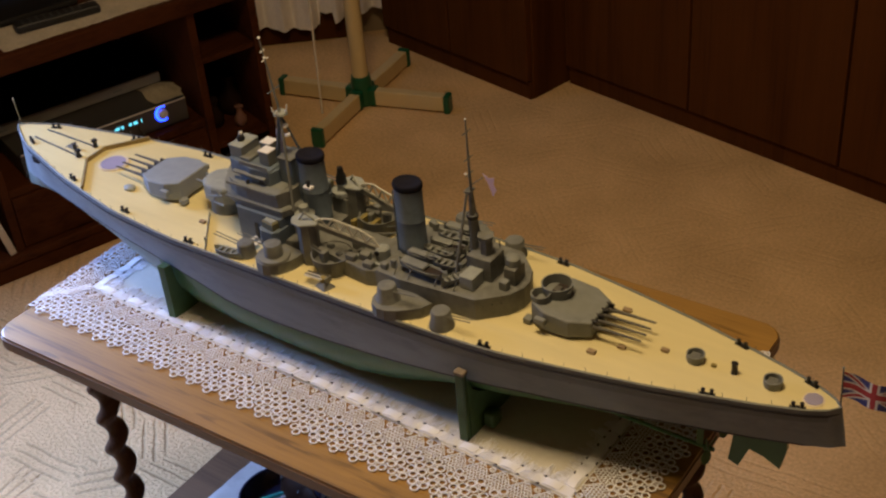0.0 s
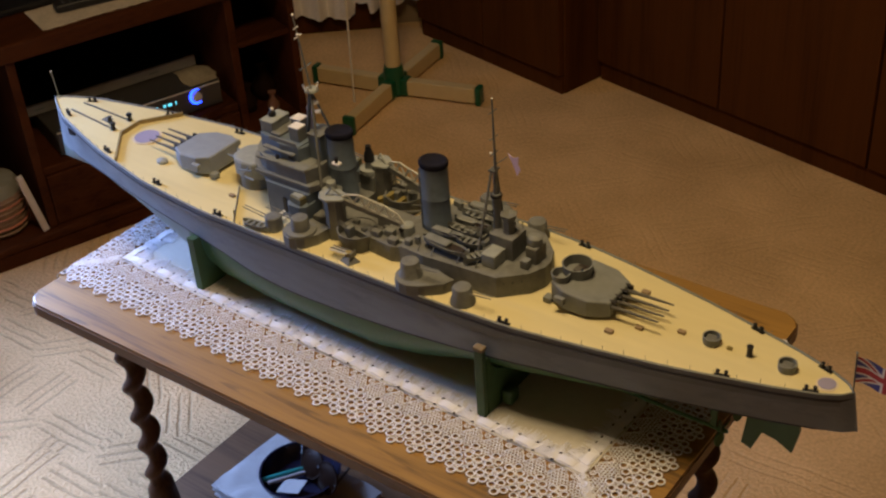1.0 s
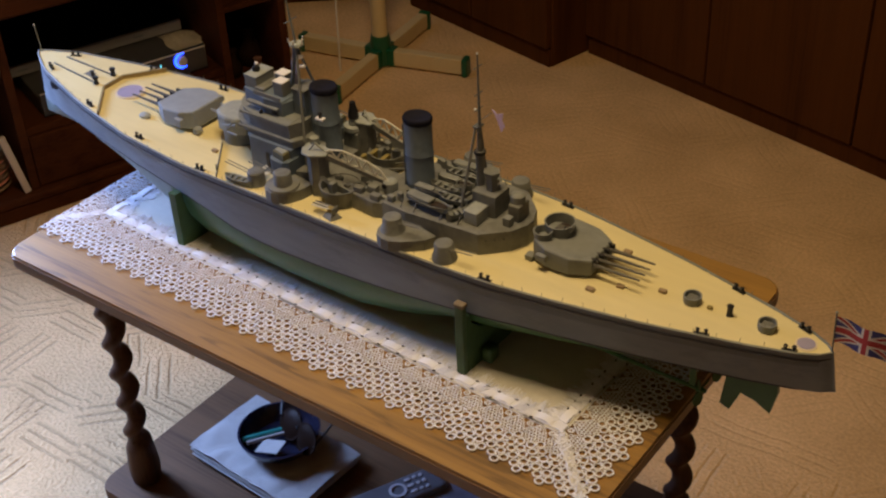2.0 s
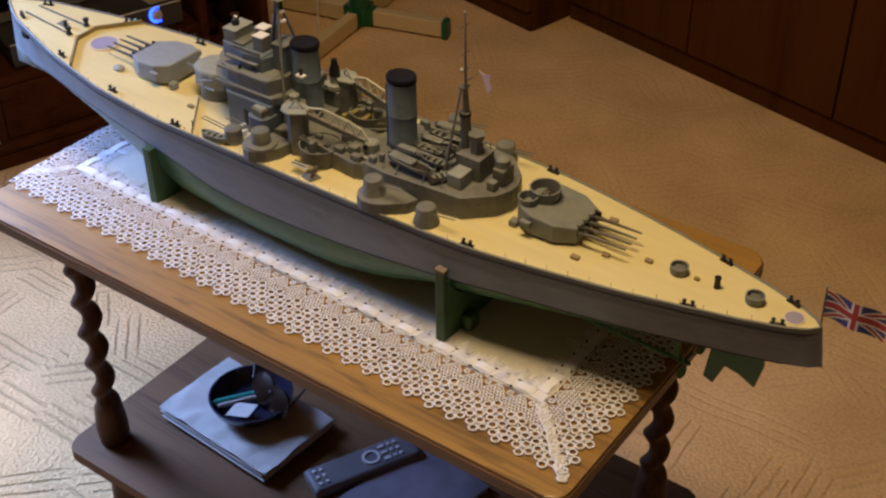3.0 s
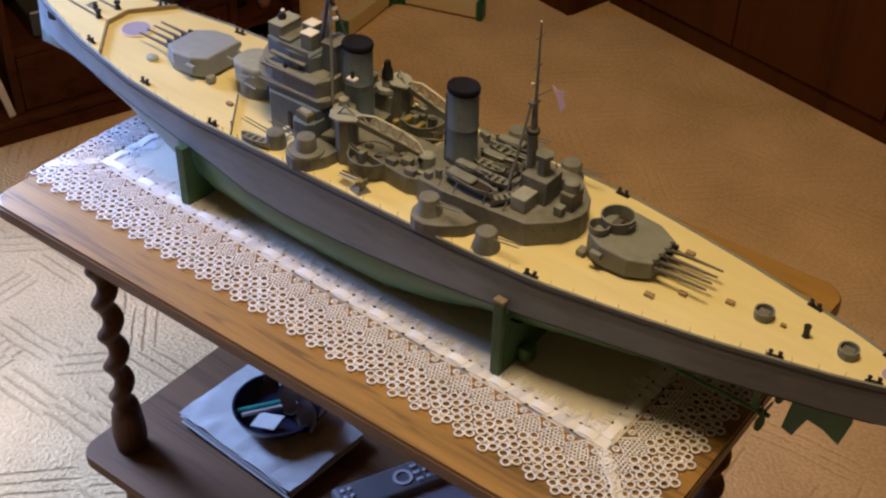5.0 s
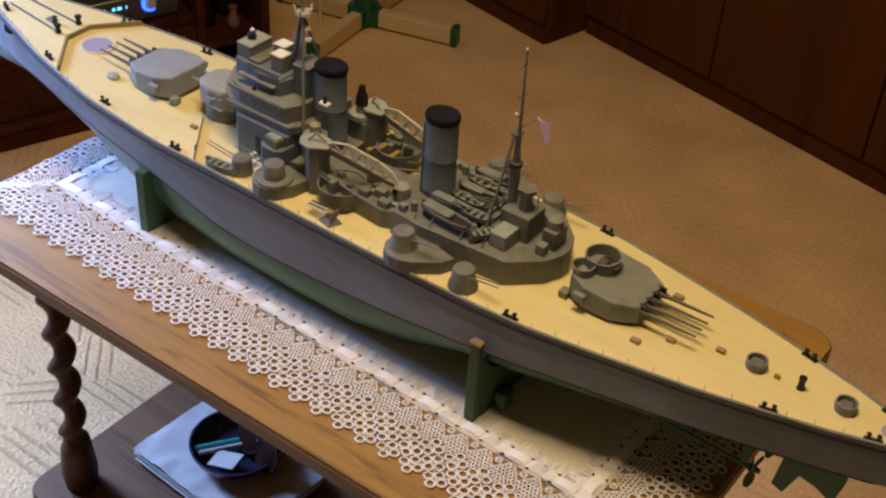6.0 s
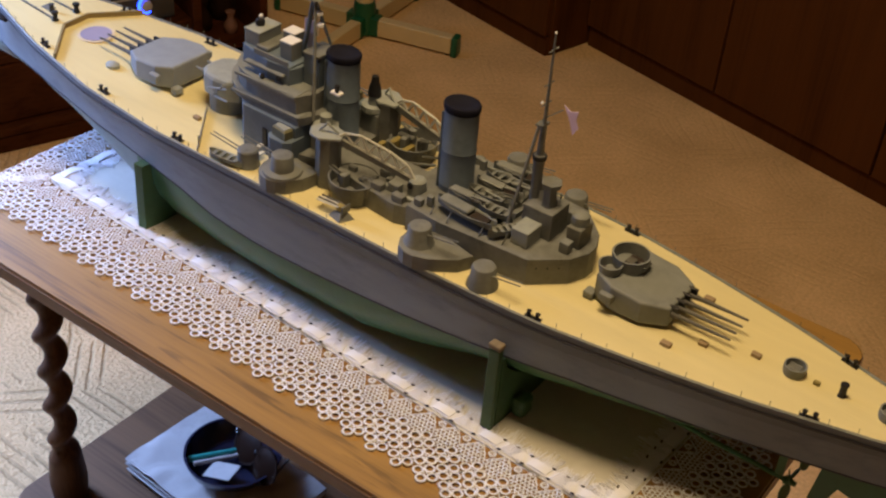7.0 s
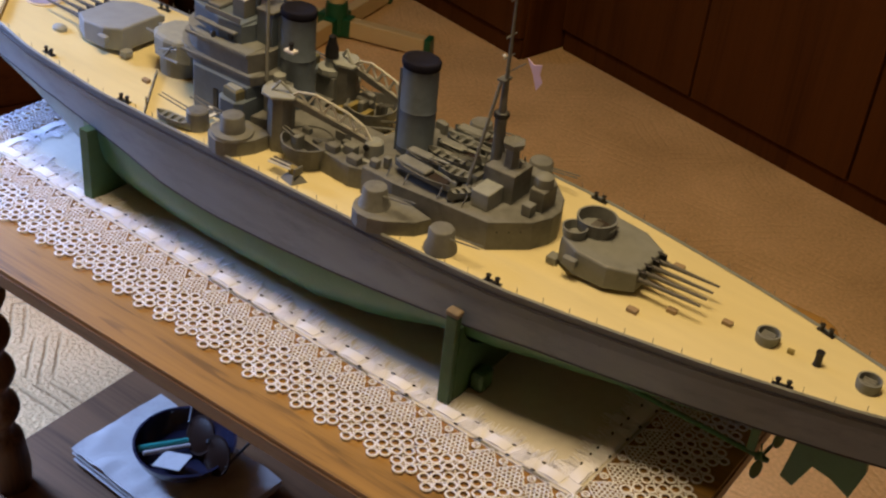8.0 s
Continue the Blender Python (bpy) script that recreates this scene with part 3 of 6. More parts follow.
def lace_side(length):
    """One side of the border: s along it from -length / 2, w inwards from its scalloped rim; its ends are mitred."""
    V, F = [], []

    def put(shape, s, w, turn=0.0, size=1.0, flat=1.0):
        if abs(s) > length / 2 - w + 0.002:
            return
        vs, fs = shape
        c, d = math.cos(turn), math.sin(turn)
        lift = 0.0022 + rng.uniform(0, 0.0010)
        k = len(V)
        V.extend((s + size * (x * c - y * d), w + flat * size * (x * d + y * c), z * size + lift) for x, y, z in vs)
        F.extend(tuple(k + i for i in f) for f in fs)

    def bar(a, b2, wid=0.0011):
        if abs(a[0]) > length / 2 - a[1] or abs(b2[0]) > length / 2 - b2[1]:
            return
        vs, fs = bar_shape(a, b2, wid, 0.0012)
        k = len(V)
        V.extend((x, y, z + 0.001) for x, y, z in vs)
        F.extend(tuple(k + i for i in f) for f in fs)

    n = round(length / 0.0270)
    P = length / n
    for i in range(n + 1):
        s = -length / 2 + P * i
        # three staggered rows of four-petalled flowers; the outer row makes the points of the rim
        for row, w in enumerate((0.0112, 0.0257, 0.0402)):
            c = s + rng.uniform(-0.0005, 0.0005) + (P / 2 if row == 1 else 0)
            w += rng.uniform(-0.0004, 0.0004)
            lean = rng.uniform(-0.08, 0.08)
            for q in range(4):
                a = lean + math.pi / 2 * q
                put(PETAL, c + 0.0072 * math.cos(a), w + 0.0066 * math.sin(a), a, rng.uniform(0.96, 1.06), 0.94)
            put(TINY, c, w, 0, 0.75)
            # short bars tie each flower to its neighbours
            for a, d in ((1, 1), (-1, 1), (1, -1), (-1, -1)):
                if row == 0 and d < 0:
                    continue
                bar((c + a * 0.0045, w + d * 0.0048), (c + a * 0.0080, w + d * 0.0092), 0.0009)
        # net beyond the flowers, broken by open triangles with a ring in each along the seam
        for r5 in range(8):
            w = 0.0440 + 0.0038 * r5
            for k in range(7):
                u = P * (k + 0.5) / 7 + (P / 14 if r5 % 2 else 0) - P / 2
                if w < 0.0400 + 0.0145 - abs(u) * 1.05:
                    continue
                if abs(u) < (w - 0.0570) * 0.80:
                    continue
                put(TINY, s + u, w, 0, rng.uniform(0.85, 1.0))
        bar((s, 0.0575), (s + 0.0118, 0.0722), 0.0011)
        bar((s, 0.0575), (s - 0.0118, 0.0722), 0.0011)
        put(KNOT, s + 0.0006, 0.0672, 0, 0.95)
        put(TINY, s + 0.0006, 0.0672, 0, 0.7)
        bar((s, 0.0730), (s + P, 0.0730), 0.0020)
    me = bpy.data.meshes.new("lace_border")
    me.from_pydata(V, [], F)
    me.materials.append(LACE)
    return me


for turn, hx, hy in ((0, HX, HY), (180, HX, HY), (90, HY, HX), (270, HY, HX)):
    ob = new("lace_border", lace_side(2 * hx))
    ob.data.transform(CL @ Matrix.Rotation(radians(turn), 4, "Z") @ Matrix.Translation((0, -hy, ZT - 0.0004)))
    hang(ob.data)
    ob.parent = tc
    ob.matrix_parent_inverse = Matrix.Translation(-tc.location)
    tagged(ob, "crocheted flower border", kind="stuff")
    m = CL @ Matrix.Rotation(radians(turn), 4, "Z") @ Matrix.Translation((0, -hy, ZT))
    # satin ribbon woven through an open-work strip: a shiny length shows, then a stitched stretch hides it
    end = hx - BAND - (0.001 if hx > hy else 0.0165)
    part("ribbon_strip", box(-end, end, BAND + 0.0022, BAND + 0.0148, 0.0024, 0.0030), LACE, tc, m=m)
    k = round(2 * (hx - BAND) / 0.0500)
    pitch = 2 * (hx - BAND) / k
    for i in range(k):
        s = -(hx - BAND) + pitch * (i + 0.5)
        if abs(s) > hx - BAND - 0.020:
            continue
        b = bmesh.new()
        rows = []
        for i2 in range(9):
            f = i2 / 8
            rows.append([(s - 0.0098 + 0.0196 * f + 0.0010 * e, BAND + 0.0036 + 0.0096 * e, 0.0032 + 0.0012 * math.sin(math.pi * f) * (0.8 + 0.2 * math.sin(3 * e))) for e in (0, 0.25, 0.5, 0.75, 1)])
        vs = [[b.verts.new(p) for p in r] for r in rows]
        for p, q in zip(vs, vs[1:]):
            for j in range(4):
                b.faces.new((p[j], p[j + 1], q[j + 1], q[j]))
        ext = bmesh.ops.extrude_face_region(b, geom=list(b.faces))
        bmesh.ops.translate(b, verts=[v for v in ext["geom"] if isinstance(v, bmesh.types.BMVert)], vec=(0, 0, 0.0006))
        part("ribbon_loop", b, SATIN, tc, "shiny satin ribbon loop", smooth=True, m=m)
        for dx, dy in ((-0.0135, 0.0022), (0.0135, 0.0022), (-0.0112, 0.0148), (0.0112, 0.0148), (0.0250, 0.0148)):
            if abs(s + dx) > hx - BAND - 0.016:
                continue
            b = lathe([(0.0011, 0.0030), (0.0011, 0.0034)], 8, (0, 0), sx=1.9)
            b.transform(Matrix.Translation((s + dx, BAND + dy, 0)) @ Matrix.Rotation(0.25, 4, "Z"))
            part("eyelet", b, BLACK_IN, tc, m=m)
        # slanting stitches fan out between two lengths of ribbon
        zig = bmesh.new()
        for q in range(11):
            p0 = s + 0.0130 + (pitch - 0.026) * (q + 0.5) / 11
            slant = 0.0040 if q < 6 else -0.0040
            if abs(p0) > hx - BAND - 0.016:
                continue
            vs, fs = bar_shape((p0, BAND + 0.0030), (p0 + slant, BAND + 0.0142), 0.0010, 0.0009)
            qq = [zig.verts.new((x, y, z + 0.0030)) for x, y, z in vs]
            for f in fs:
                zig.faces.new([qq[j] for j in f])
        part("zigzag_stitch", zig, SATIN, tc, m=m)
    # fringe of drawn threads that fades out over the linen
    b = bmesh.new()
    step = 0.0011
    for i in range(round(2 * (hx - BAND - 0.014) / step)):
        s = -(hx - BAND - 0.014) + step * (i + 0.5)
        lean = 0.0030 * math.sin(i * 0.37) + rng.uniform(-0.0012, 0.0012)
        far = 0.0245 + 0.0045 * math.sin(i * 0.19) + rng.uniform(-0.003, 0.006)
        vs, fs = bar_shape((s, BAND + 0.0146), (s + lean, BAND + far), 0.0008, 0.0004)
        q = [b.verts.new((x, y, z + 0.0024 + rng.uniform(0, 0.0006))) for x, y, z in vs]
        for f in fs:
            b.faces.new([q[j] for j in f])
    part("drawn_thread", b, LACE, tc, m=m)
    # gathered mitre at the corner: crowded loops over a thin seam
    V, F = [], []
    for i in range(84):
        f = (i + rng.random()) / 84
        wd = 0.0020 * rng.uniform(-1, 1)
        cx, cy = hx - BAND * (1 - f) + wd, BAND * (1 - f) + wd
        vs, fs = (PETAL, TINY, KNOT)[i % 3]
        lift, tilt = rng.uniform(0.0018, 0.0032), rng.uniform(-0.3, 0.3)
        k = len(V)
        V.extend((cx + x, cy + y, z + lift + tilt * x) for x, y, z in vs)
        F.extend(tuple(k + q for q in fc) for fc in fs)
    b = bmesh.new()
    tmp = bpy.data.meshes.new("tmp")
    tmp.from_pydata(V, [], F)
    b.from_mesh(tmp)
    bpy.data.meshes.remove(tmp)
    c0, c1 = Vector((hx - BAND, BAND, 0.0016)), Vector((hx - 0.006, 0.006, 0.0016))
    rod(c0, c1, 0.0013, 6, bm=b)
    hang(part("mitre_gather", b, LACE, tc, "gathered corner seam", m=m).data)

# ---- the model ship ----
L2 = 0.5675
DZ = 0.733


def sheer(x):
    return DZ + (0.020 * ((-0.2 - x) / 0.3675) ** 1.3 if x < -0.2 else 0.0)


HALF = ((-L2, 0.0), (-0.555, 0.010), (-0.516, 0.0315), (-0.46, 0.048), (-0.415, 0.061), (-0.36, 0.072), (-0.31, 0.0815), (-0.2, 0.089), (0.0, 0.0905), (0.12, 0.0905), (0.18, 0.089),
        (0.24, 0.0855), (0.30, 0.0765), (0.35, 0.0675), (0.40, 0.058), (0.45, 0.0455), (0.50, 0.0325), (0.54, 0.0195), (0.558, 0.0105), (L2, 0.0))
HXS, HYS = [p[0] for p in HALF], [p[1] for p in HALF]


def half(x):
    return float(np.interp(x, HXS, HYS))


ZW = 0.690
stations = [-L2 + 2 * L2 * (0.5 - 0.5 * math.cos(math.pi * i / 70)) for i in range(71)]


def line(x):
    """Height at which the grey paint meets the green: it dips amidships along the belt."""
    return float(np.interp(x, (-0.567, -0.44, -0.30, -0.19, -0.12, -0.06, 0.02, 0.09, 0.15, 0.20, 0.26), (0.678, 0.684, 0.688, 0.683, 0.670, 0.666, 0.669, 0.674, 0.680, 0.685, 0.690)))


def keel(x):
    """Height of the bottom: forefoot, long flat run, then the cut-up under the stern."""
    return float(np.interp(x, (-L2, -0.45, -0.28, 0.12, 0.22, 0.36, 0.53, L2), (0.658, 0.655, 0.6165, 0.6165, 0.625, 0.655, ZW - 0.003, ZW - 0.001)))


def fullness(x):
    """Small for box-like midship sections, large for wedge-like ends."""
    return float(np.interp(x, (-0.5, -0.36, -0.28, -0.20, -0.05, 0.05, 0.10, 0.14, 0.19, 0.45), (2.8, 1.9, 0.85, 0.36, 0.27, 0.27, 0.55, 1.0, 2.3, 2.6)))


def water(x):
    """Half-breadth at the waterline: finer than the deck towards the bow and stern."""
    f = 1.0
    if x < -0.12:
        f = 1 - 0.42 * min(1, (-0.12 - x) / 0.42) ** 1.2
    if x > 0.25:
        f = 1 - 0.10 * (x - 0.25) / 0.32
    return half(x) * f


def loft(rows):
    b = bmesh.new()
    vs = [[b.verts.new(p) for p in row] for row in rows]
    for r, s in zip(vs, vs[1:]):
        for i in range(len(r) - 1):
            b.faces.new((r[i], r[i + 1], s[i + 1], s[i]))
    bmesh.ops.remove_doubles(b, verts=list(b.verts), dist=1e-5)
    return b


ship = thing("model_battleship", (0, 0, 0.6165), "grey model battleship with buff deck and green underwater hull", "model ship")
up, low = [], []
for x in stations:
    h, w, z = max(half(x), 0.0008), max(water(x), 0.0006), sheer(x)
    # stem and stern lean slightly outwards
    rake = lambda zz: (-0.010 * (zz - z) / 0.09 * -1 if x < -L2 + 0.03 else 0.0) * (1 - (x + L2) / 0.03 if x < -L2 + 0.03 else 1)
    rake2 = lambda zz: 0.009 * (z - zz) / 0.05 * max(0, (x - L2 + 0.03) / 0.03)
    side = [(h, z + 0.0013), (h, z - 0.004), (h * 0.3 + w * 0.7, z - 0.02), (w, line(x))]
    pts = side + [(-a, c) for a, c in reversed(side)]
    up.append([(x + rake(c) + rake2(c), a, c) for a, c in pts])
    zl = line(x)
    k = min(keel(x), zl - 0.0005)
    wl = max(w - 0.0020, 0.0004)
    low_half = [(w, zl), (wl, zl - 0.0006)] + [(wl * math.cos(t) ** fullness(x), zl - (zl - k) * math.sin(t)) for t in (0.2, 0.42, 0.64, 0.86, 1.05, 1.22, 1.36, 1.48, 1.54, 1.565)] + [(0.0, k)]
    pl = low_half + [(-a, c) for a, c in reversed(low_half[:-1])]
    low.append([(x + rake(c) + (rake2(c)), a, c) for a, c in pl])
hull = part("hull", loft(up), GREY, ship, "grey painted hull sides", smooth=True)
bottom = part("underwater_hull", loft(low), HULLGREEN, ship, "dull green underwater hull, pale grey at the bow", smooth=True)
# ahead of the fore cradle the bottom is painted pale grey
bottom.data.materials.append(FOREFOOT)
for pl in bottom.data.polygons:
    if pl.center.x < -0.236:
        pl.material_index = 1
# deck a little below the top of the sides
dk = [[(x, max(half(x) - 0.0022, 0.0003) * s, sheer(x)) for s in (1, 0.5, 0, -0.5, -1)] for x in stations[1:-1]]
part("deck", loft(dk), DECK, ship, "buff planked deck")
for s in (1, -1):
    part("rubbing_strake", loft([[(x, s * (half(x) + 0.0006), sheer(x) - 0.0045), (x, s * (half(x) + 0.0012), sheer(x) - 0.0055), (x, s * (half(x) + 0.0006), sheer(x) - 0.0075)] for x in stations[2:-1]]), STRIPE, hull, "dark stripe under the deck edge")
    part("deck_edge", loft([[(x, s * (half(x) - 0.0026), sheer(x) + 0.0004), (x, s * (half(x) - 0.0010), sheer(x) + 0.0020), (x, s * (half(x) + 0.0006), sheer(x) + 0.0010)] for x in stations[2:-1]]), GREYT, hull, "grey worn deck edge")

    def flank(x, z):
        """Half-breadth of the grey side at a height."""
        return float(np.interp(z, (line(x), sheer(x) - 0.02, sheer(x) - 0.004), (water(x), half(x) * 0.3 + water(x) * 0.7, half(x))))
    plate = []
    for x in stations[3:-2]:
        za, zb = sheer(x) - 0.0078, sheer(x) - (0.0165 if x < 0.3 else 0.0165 - 0.004 * (x - 0.3) / 0.27)
        plate.append([(x, s * (flank(x, za) + 0.0002), za), (x, s * (flank(x, za) + 0.0007), za - 0.0004), (x, s * (flank(x, zb) + 0.0009), zb), (x, s * (flank(x, zb) + 0.0001), zb - 0.0006)])
    part("side_plating", loft(plate), GREYS, hull, "darker grey upper strake", smooth=True)


def quad_turret(name, cx, z, d, tub, label, paint=GREYT):
    """Four-gun turret; d = 1 points to the stern."""
    X = lambda v: cx + d * v
    base = both([(X(-0.036), 0.025), (X(-0.018), 0.0335), (X(0.010), 0.0330), (X(0.031), 0.0215)]) if d > 0 else both([(X(0.031), 0.0215), (X(0.010), 0.0330), (X(-0.018), 0.0335), (X(-0.036), 0.025)])
    hb = prism(base, z + 0.004, z + 0.024, 0.002)
    for v in hb.verts:
        if v.co.z > z + 0.015:
            v.co.z += 0.0005 - 0.085 * d * (v.co.x - cx)
    t = part(name, hb, paint, ship, label)
    part("barbette", lathe([(0.028, z), (0.028, z + 0.0045)], 28, (cx, 0)), paint, t)
    for y in (-0.0165, -0.0055, 0.0055, 0.0165):
        part("blast_bag", rod((X(0.030), y, z + 0.0145), (X(0.039), y, z + 0.0145), 0.0036, 10, 0.0025), GUNMETAL, t)
        part("sight_hood", box(X(0.0275), X(0.0365), y - 0.0016, y + 0.0016, z + 0.0172, z + 0.0222, 0.0007), BLACK, t)
        part("gun_barrel", rod((X(0.037), y, z + 0.0145), (X(0.083), y, z + 0.0155), 0.0021, 8, 0.0010), GUNMETAL, t)
    for y in (-0.0355, 0.0355):
        part("rangefinder", box(X(-0.026), X(-0.014), y - 0.003, y + 0.003, z + 0.012, z + 0.019, 0.001), paint, t)
    part("step_box", box(X(-0.044), X(-0.035), -0.030, -0.020, z + 0.0005, z + 0.007, 0.001), paint, t)
    if tub:
        part("gun_tub", lathe([(0.0152, z + 0.0250), (0.0166, z + 0.0375), (0.0150, z + 0.0375), (0.0140, z + 0.0265)], 24, (X(-0.022), 0.004), cap=False), paint, t, "open gun tub")
        part("tub_floor", lathe([(0.0136, z + 0.0262), (0.0136, z + 0.0268)], 24, (X(-0.022), 0.004)), BLACK_IN, t, "dark inside of the tub")
        part("tub_floor", lathe([(0.0082, z + 0.0258), (0.0082, z + 0.0264)], 18, (X(-0.030), -0.016)), BLACK_IN, t, "dark inside of the tub")
        g = part("antiaircraft_gun", box(X(-0.025), X(-0.017), -0.001, 0.008, z + 0.0270, z + 0.0315, 0.001), GUNMETAL, t)
        for k in range(4):
            part("gun_barrel", rod((X(-0.014), -0.002 + 0.003 * k, z + 0.030), (X(-0.004), -0.002 + 0.003 * k, z + 0.034), 0.0006, 6), GREYD, g)
        part("gun_tub", lathe([(0.009, z + 0.0262), (0.0104, z + 0.0345), (0.0091, z + 0.0345), (0.0082, z + 0.026)], 18, (X(-0.030), -0.016), cap=False), paint, t)
    return t


quad_turret("aft_turret", 0.289, DZ, 1, True, "grey four-gun turret with an open gun tub on its roof")
quad_turret("fore_turret", -0.277, sheer(-0.277), -1, False, "light grey four-gun turret on the foredeck", GREYL)


def blockpart(name, outline, z0, z1, material, bevel=0.0008, parent=None, label="", top=None):
    return part(name, prism(outline, z0, z1, bevel, top=top), material, parent or ship, label)


# superfiring twin turret
part("barbette", lathe([(0.022, DZ), (0.022, DZ + 0.0175)], 28, (-0.186, 0)), GREYT, ship)
t2 = blockpart("twin_turret", both([(-0.213, 0.0), (-0.211, 0.013), (-0.202, 0.021), (-0.188, 0.0235), (-0.172, 0.022), (-0.160, 0.016)]), DZ + 0.0180, DZ + 0.0395, PALE, 0.004, label="pale grey twin gun turret")
for y in (-0.008, 0.008):
    part("gun_barrel", rod((-0.208, y, DZ + 0.030), (-0.226, y, DZ + 0.031), 0.0019, 8, 0.0012), GREYT, t2)
# bridge tower
lowh = blockpart("bridge_house", both([(-0.148, 0.0), (-0.142, 0.030), (-0.125, 0.046), (-0.060, 0.046), (-0.055, 0.0)]), DZ, DZ + 0.0435, GREYB, label="blue-grey lower bridge house")
mid1 = blockpart("bridge_deck", both([(-0.173, 0.0), (-0.170, 0.010), (-0.163, 0.020), (-0.153, 0.030), (-0.140, 0.0380), (-0.120, 0.042), (-0.060, 0.042), (-0.050, 0.020)]), DZ + 0.0438, DZ + 0.0520, GREYD)
mid2 = blockpart("bridge_deck", both([(-0.160, 0.0), (-0.158, 0.012), (-0.152, 0.023), (-0.143, 0.031), (-0.130, 0.0365), (-0.112, 0.039), (-0.066, 0.039), (-0.058, 0.020)]), DZ + 0.0523, DZ + 0.0705, GREYD)
tow = blockpart("bridge_tower", both([(-0.151, 0.0), (-0.149, 0.020), (-0.110, 0.030), (-0.084, 0.028), (-0.080, 0.015)]), DZ + 0.0708, DZ + 0.0875, GREYB)
top = blockpart("compass_platform", both([(-0.151, 0.0), (-0.149, 0.0202), (-0.110, 0.0302), (-0.084, 0.0282)]), DZ + 0.0877, DZ + 0.0895, GREYB)
rear = blockpart("rear_tower", both([(-0.0795, 0.013), (-0.062, 0.013)]), DZ + 0.0708, DZ + 0.103, GREYB)

# funnels
for cx, zb, nm in ((-0.043, DZ + 0.002, "fore_funnel"), (0.0895, DZ + 0.002, "aft_funnel")):
    f = part(nm, lathe([(0.0150, zb), (0.0148, zb + 0.03), (0.0153, zb + 0.0305), (0.0147, zb + 0.0315), (0.0145, zb + 0.064), (0.0150, zb + 0.0645), (0.0144, zb + 0.0655), (0.0142, DZ + 0.104)], 28, (cx, 0), sx=1.12), GREYB, ship, "blue-grey funnel with a dark cap", smooth=True)
    part("funnel_cap", lathe([(0.0143, DZ + 0.1042), (0.0149, DZ + 0.1056), (0.0151, DZ + 0.1090), (0.0143, DZ + 0.1108), (0.0122, DZ + 0.1110), (0.0108, DZ + 0.1098), (0.002, DZ + 0.1094)], 28, (cx, 0), sx=1.14), NAVY, f, "navy blue funnel cap", smooth=True)

# midship and aft deckhouses
blockpart("midship_house", [(-0.054, 0.048), (-0.024, 0.046), (-0.022, 0.010), (0.052, 0.010), (0.054, 0.050), (0.075, 0.048), (0.075, -0.048), (0.062, -0.053), (0.030, -0.050), (-0.022, -0.040), (-0.054, -0.048)][::-1], DZ, DZ + 0.020, GREYD)
aft = blockpart("aft_deckhouse", both([(0.0755, 0.053), (0.110, 0.056), (0.200, 0.049), (0.226, 0.024), (0.2335, 0.006)]), DZ, DZ + 0.026, GREYD, label="grey aft deckhouse with faceted sides")
for s in (1, -1):
    blockpart("gun_house", [(0.090, s * 0.068), (0.0915, s * 0.081), (0.097, s * 0.0905), (0.106, s * 0.0950), (0.116, s * 0.0950), (0.128, s * 0.0900), (0.148, s * 0.0735), (0.154, s * 0.060), (0.104, s * 0.050)][::s], DZ, DZ + 0.0135, GREYD)
    part("gunhouse_turret", lathe([(0.0136, DZ + 0.0137), (0.0126, DZ + 0.0160), (0.0112, DZ + 0.0180), (0.0104, DZ + 0.0285), (0.0094, DZ + 0.0305), (0.002, DZ + 0.0312)], 22, (0.1075, s * 0.075)), GREYD, ship, smooth=True)
    part("secondary_turret", lathe([(0.0138, DZ + 0.0003), (0.0136, DZ + 0.0030), (0.0112, DZ + 0.0085), (0.0106, DZ + 0.0185), (0.0096, DZ + 0.0200), (0.0060, DZ + 0.0208), (0.002, DZ + 0.0210)], 20, (0.1735, s * 0.073)), GREYD, ship, smooth=True)
    blockpart("gun_house", [(-0.075 + 0.0, s * 0.060), (-0.0745, s * 0.074), (-0.070, s * 0.084), (-0.062, s * 0.0905), (-0.053, s * 0.0925), (-0.044, s * 0.0905), (-0.037, s * 0.084), (-0.029, s * 0.069), (-0.026, s * 0.050), (-0.06, s * 0.047)][::s], DZ, DZ + 0.014, GREYD)
    part("gunhouse_turret", lathe([(0.0185, DZ + 0.0142), (0.0180, DZ + 0.0165), (0.0108, DZ + 0.0172), (0.0100, DZ + 0.0310), (0.0092, DZ + 0.0320), (0.002, DZ + 0.0324)], 22, (-0.051, s * 0.073)), GREYD, ship, smooth=True)
    part("secondary_turret", lathe([(0.0112, DZ + 0.0003), (0.0104, DZ + 0.0030), (0.0100, DZ + 0.0165), (0.0088, DZ + 0.0178), (0.002, DZ + 0.0184)], 20, (-0.0965, s * 0.070)), GREYD, ship, smooth=True)

# masts
mm = part("main_mast", rod((0.172, 0, DZ + 0.026), (0.170, 0, DZ + 0.205), 0.0028, 8, 0.0008), GREYD, ship, "tall grey main mast")
fm = part("fore_mast", rod((-0.052, -0.030, DZ + 0.048), (-0.078, 0, DZ + 0.158), 0.0017, 8, 0.0014), GREYD, ship, "pale fore mast")
part("topmast", rod((-0.078, 0, DZ + 0.155), (-0.091, 0, DZ + 0.240), 0.0014, 8, 0.0007), GREYD, fm)

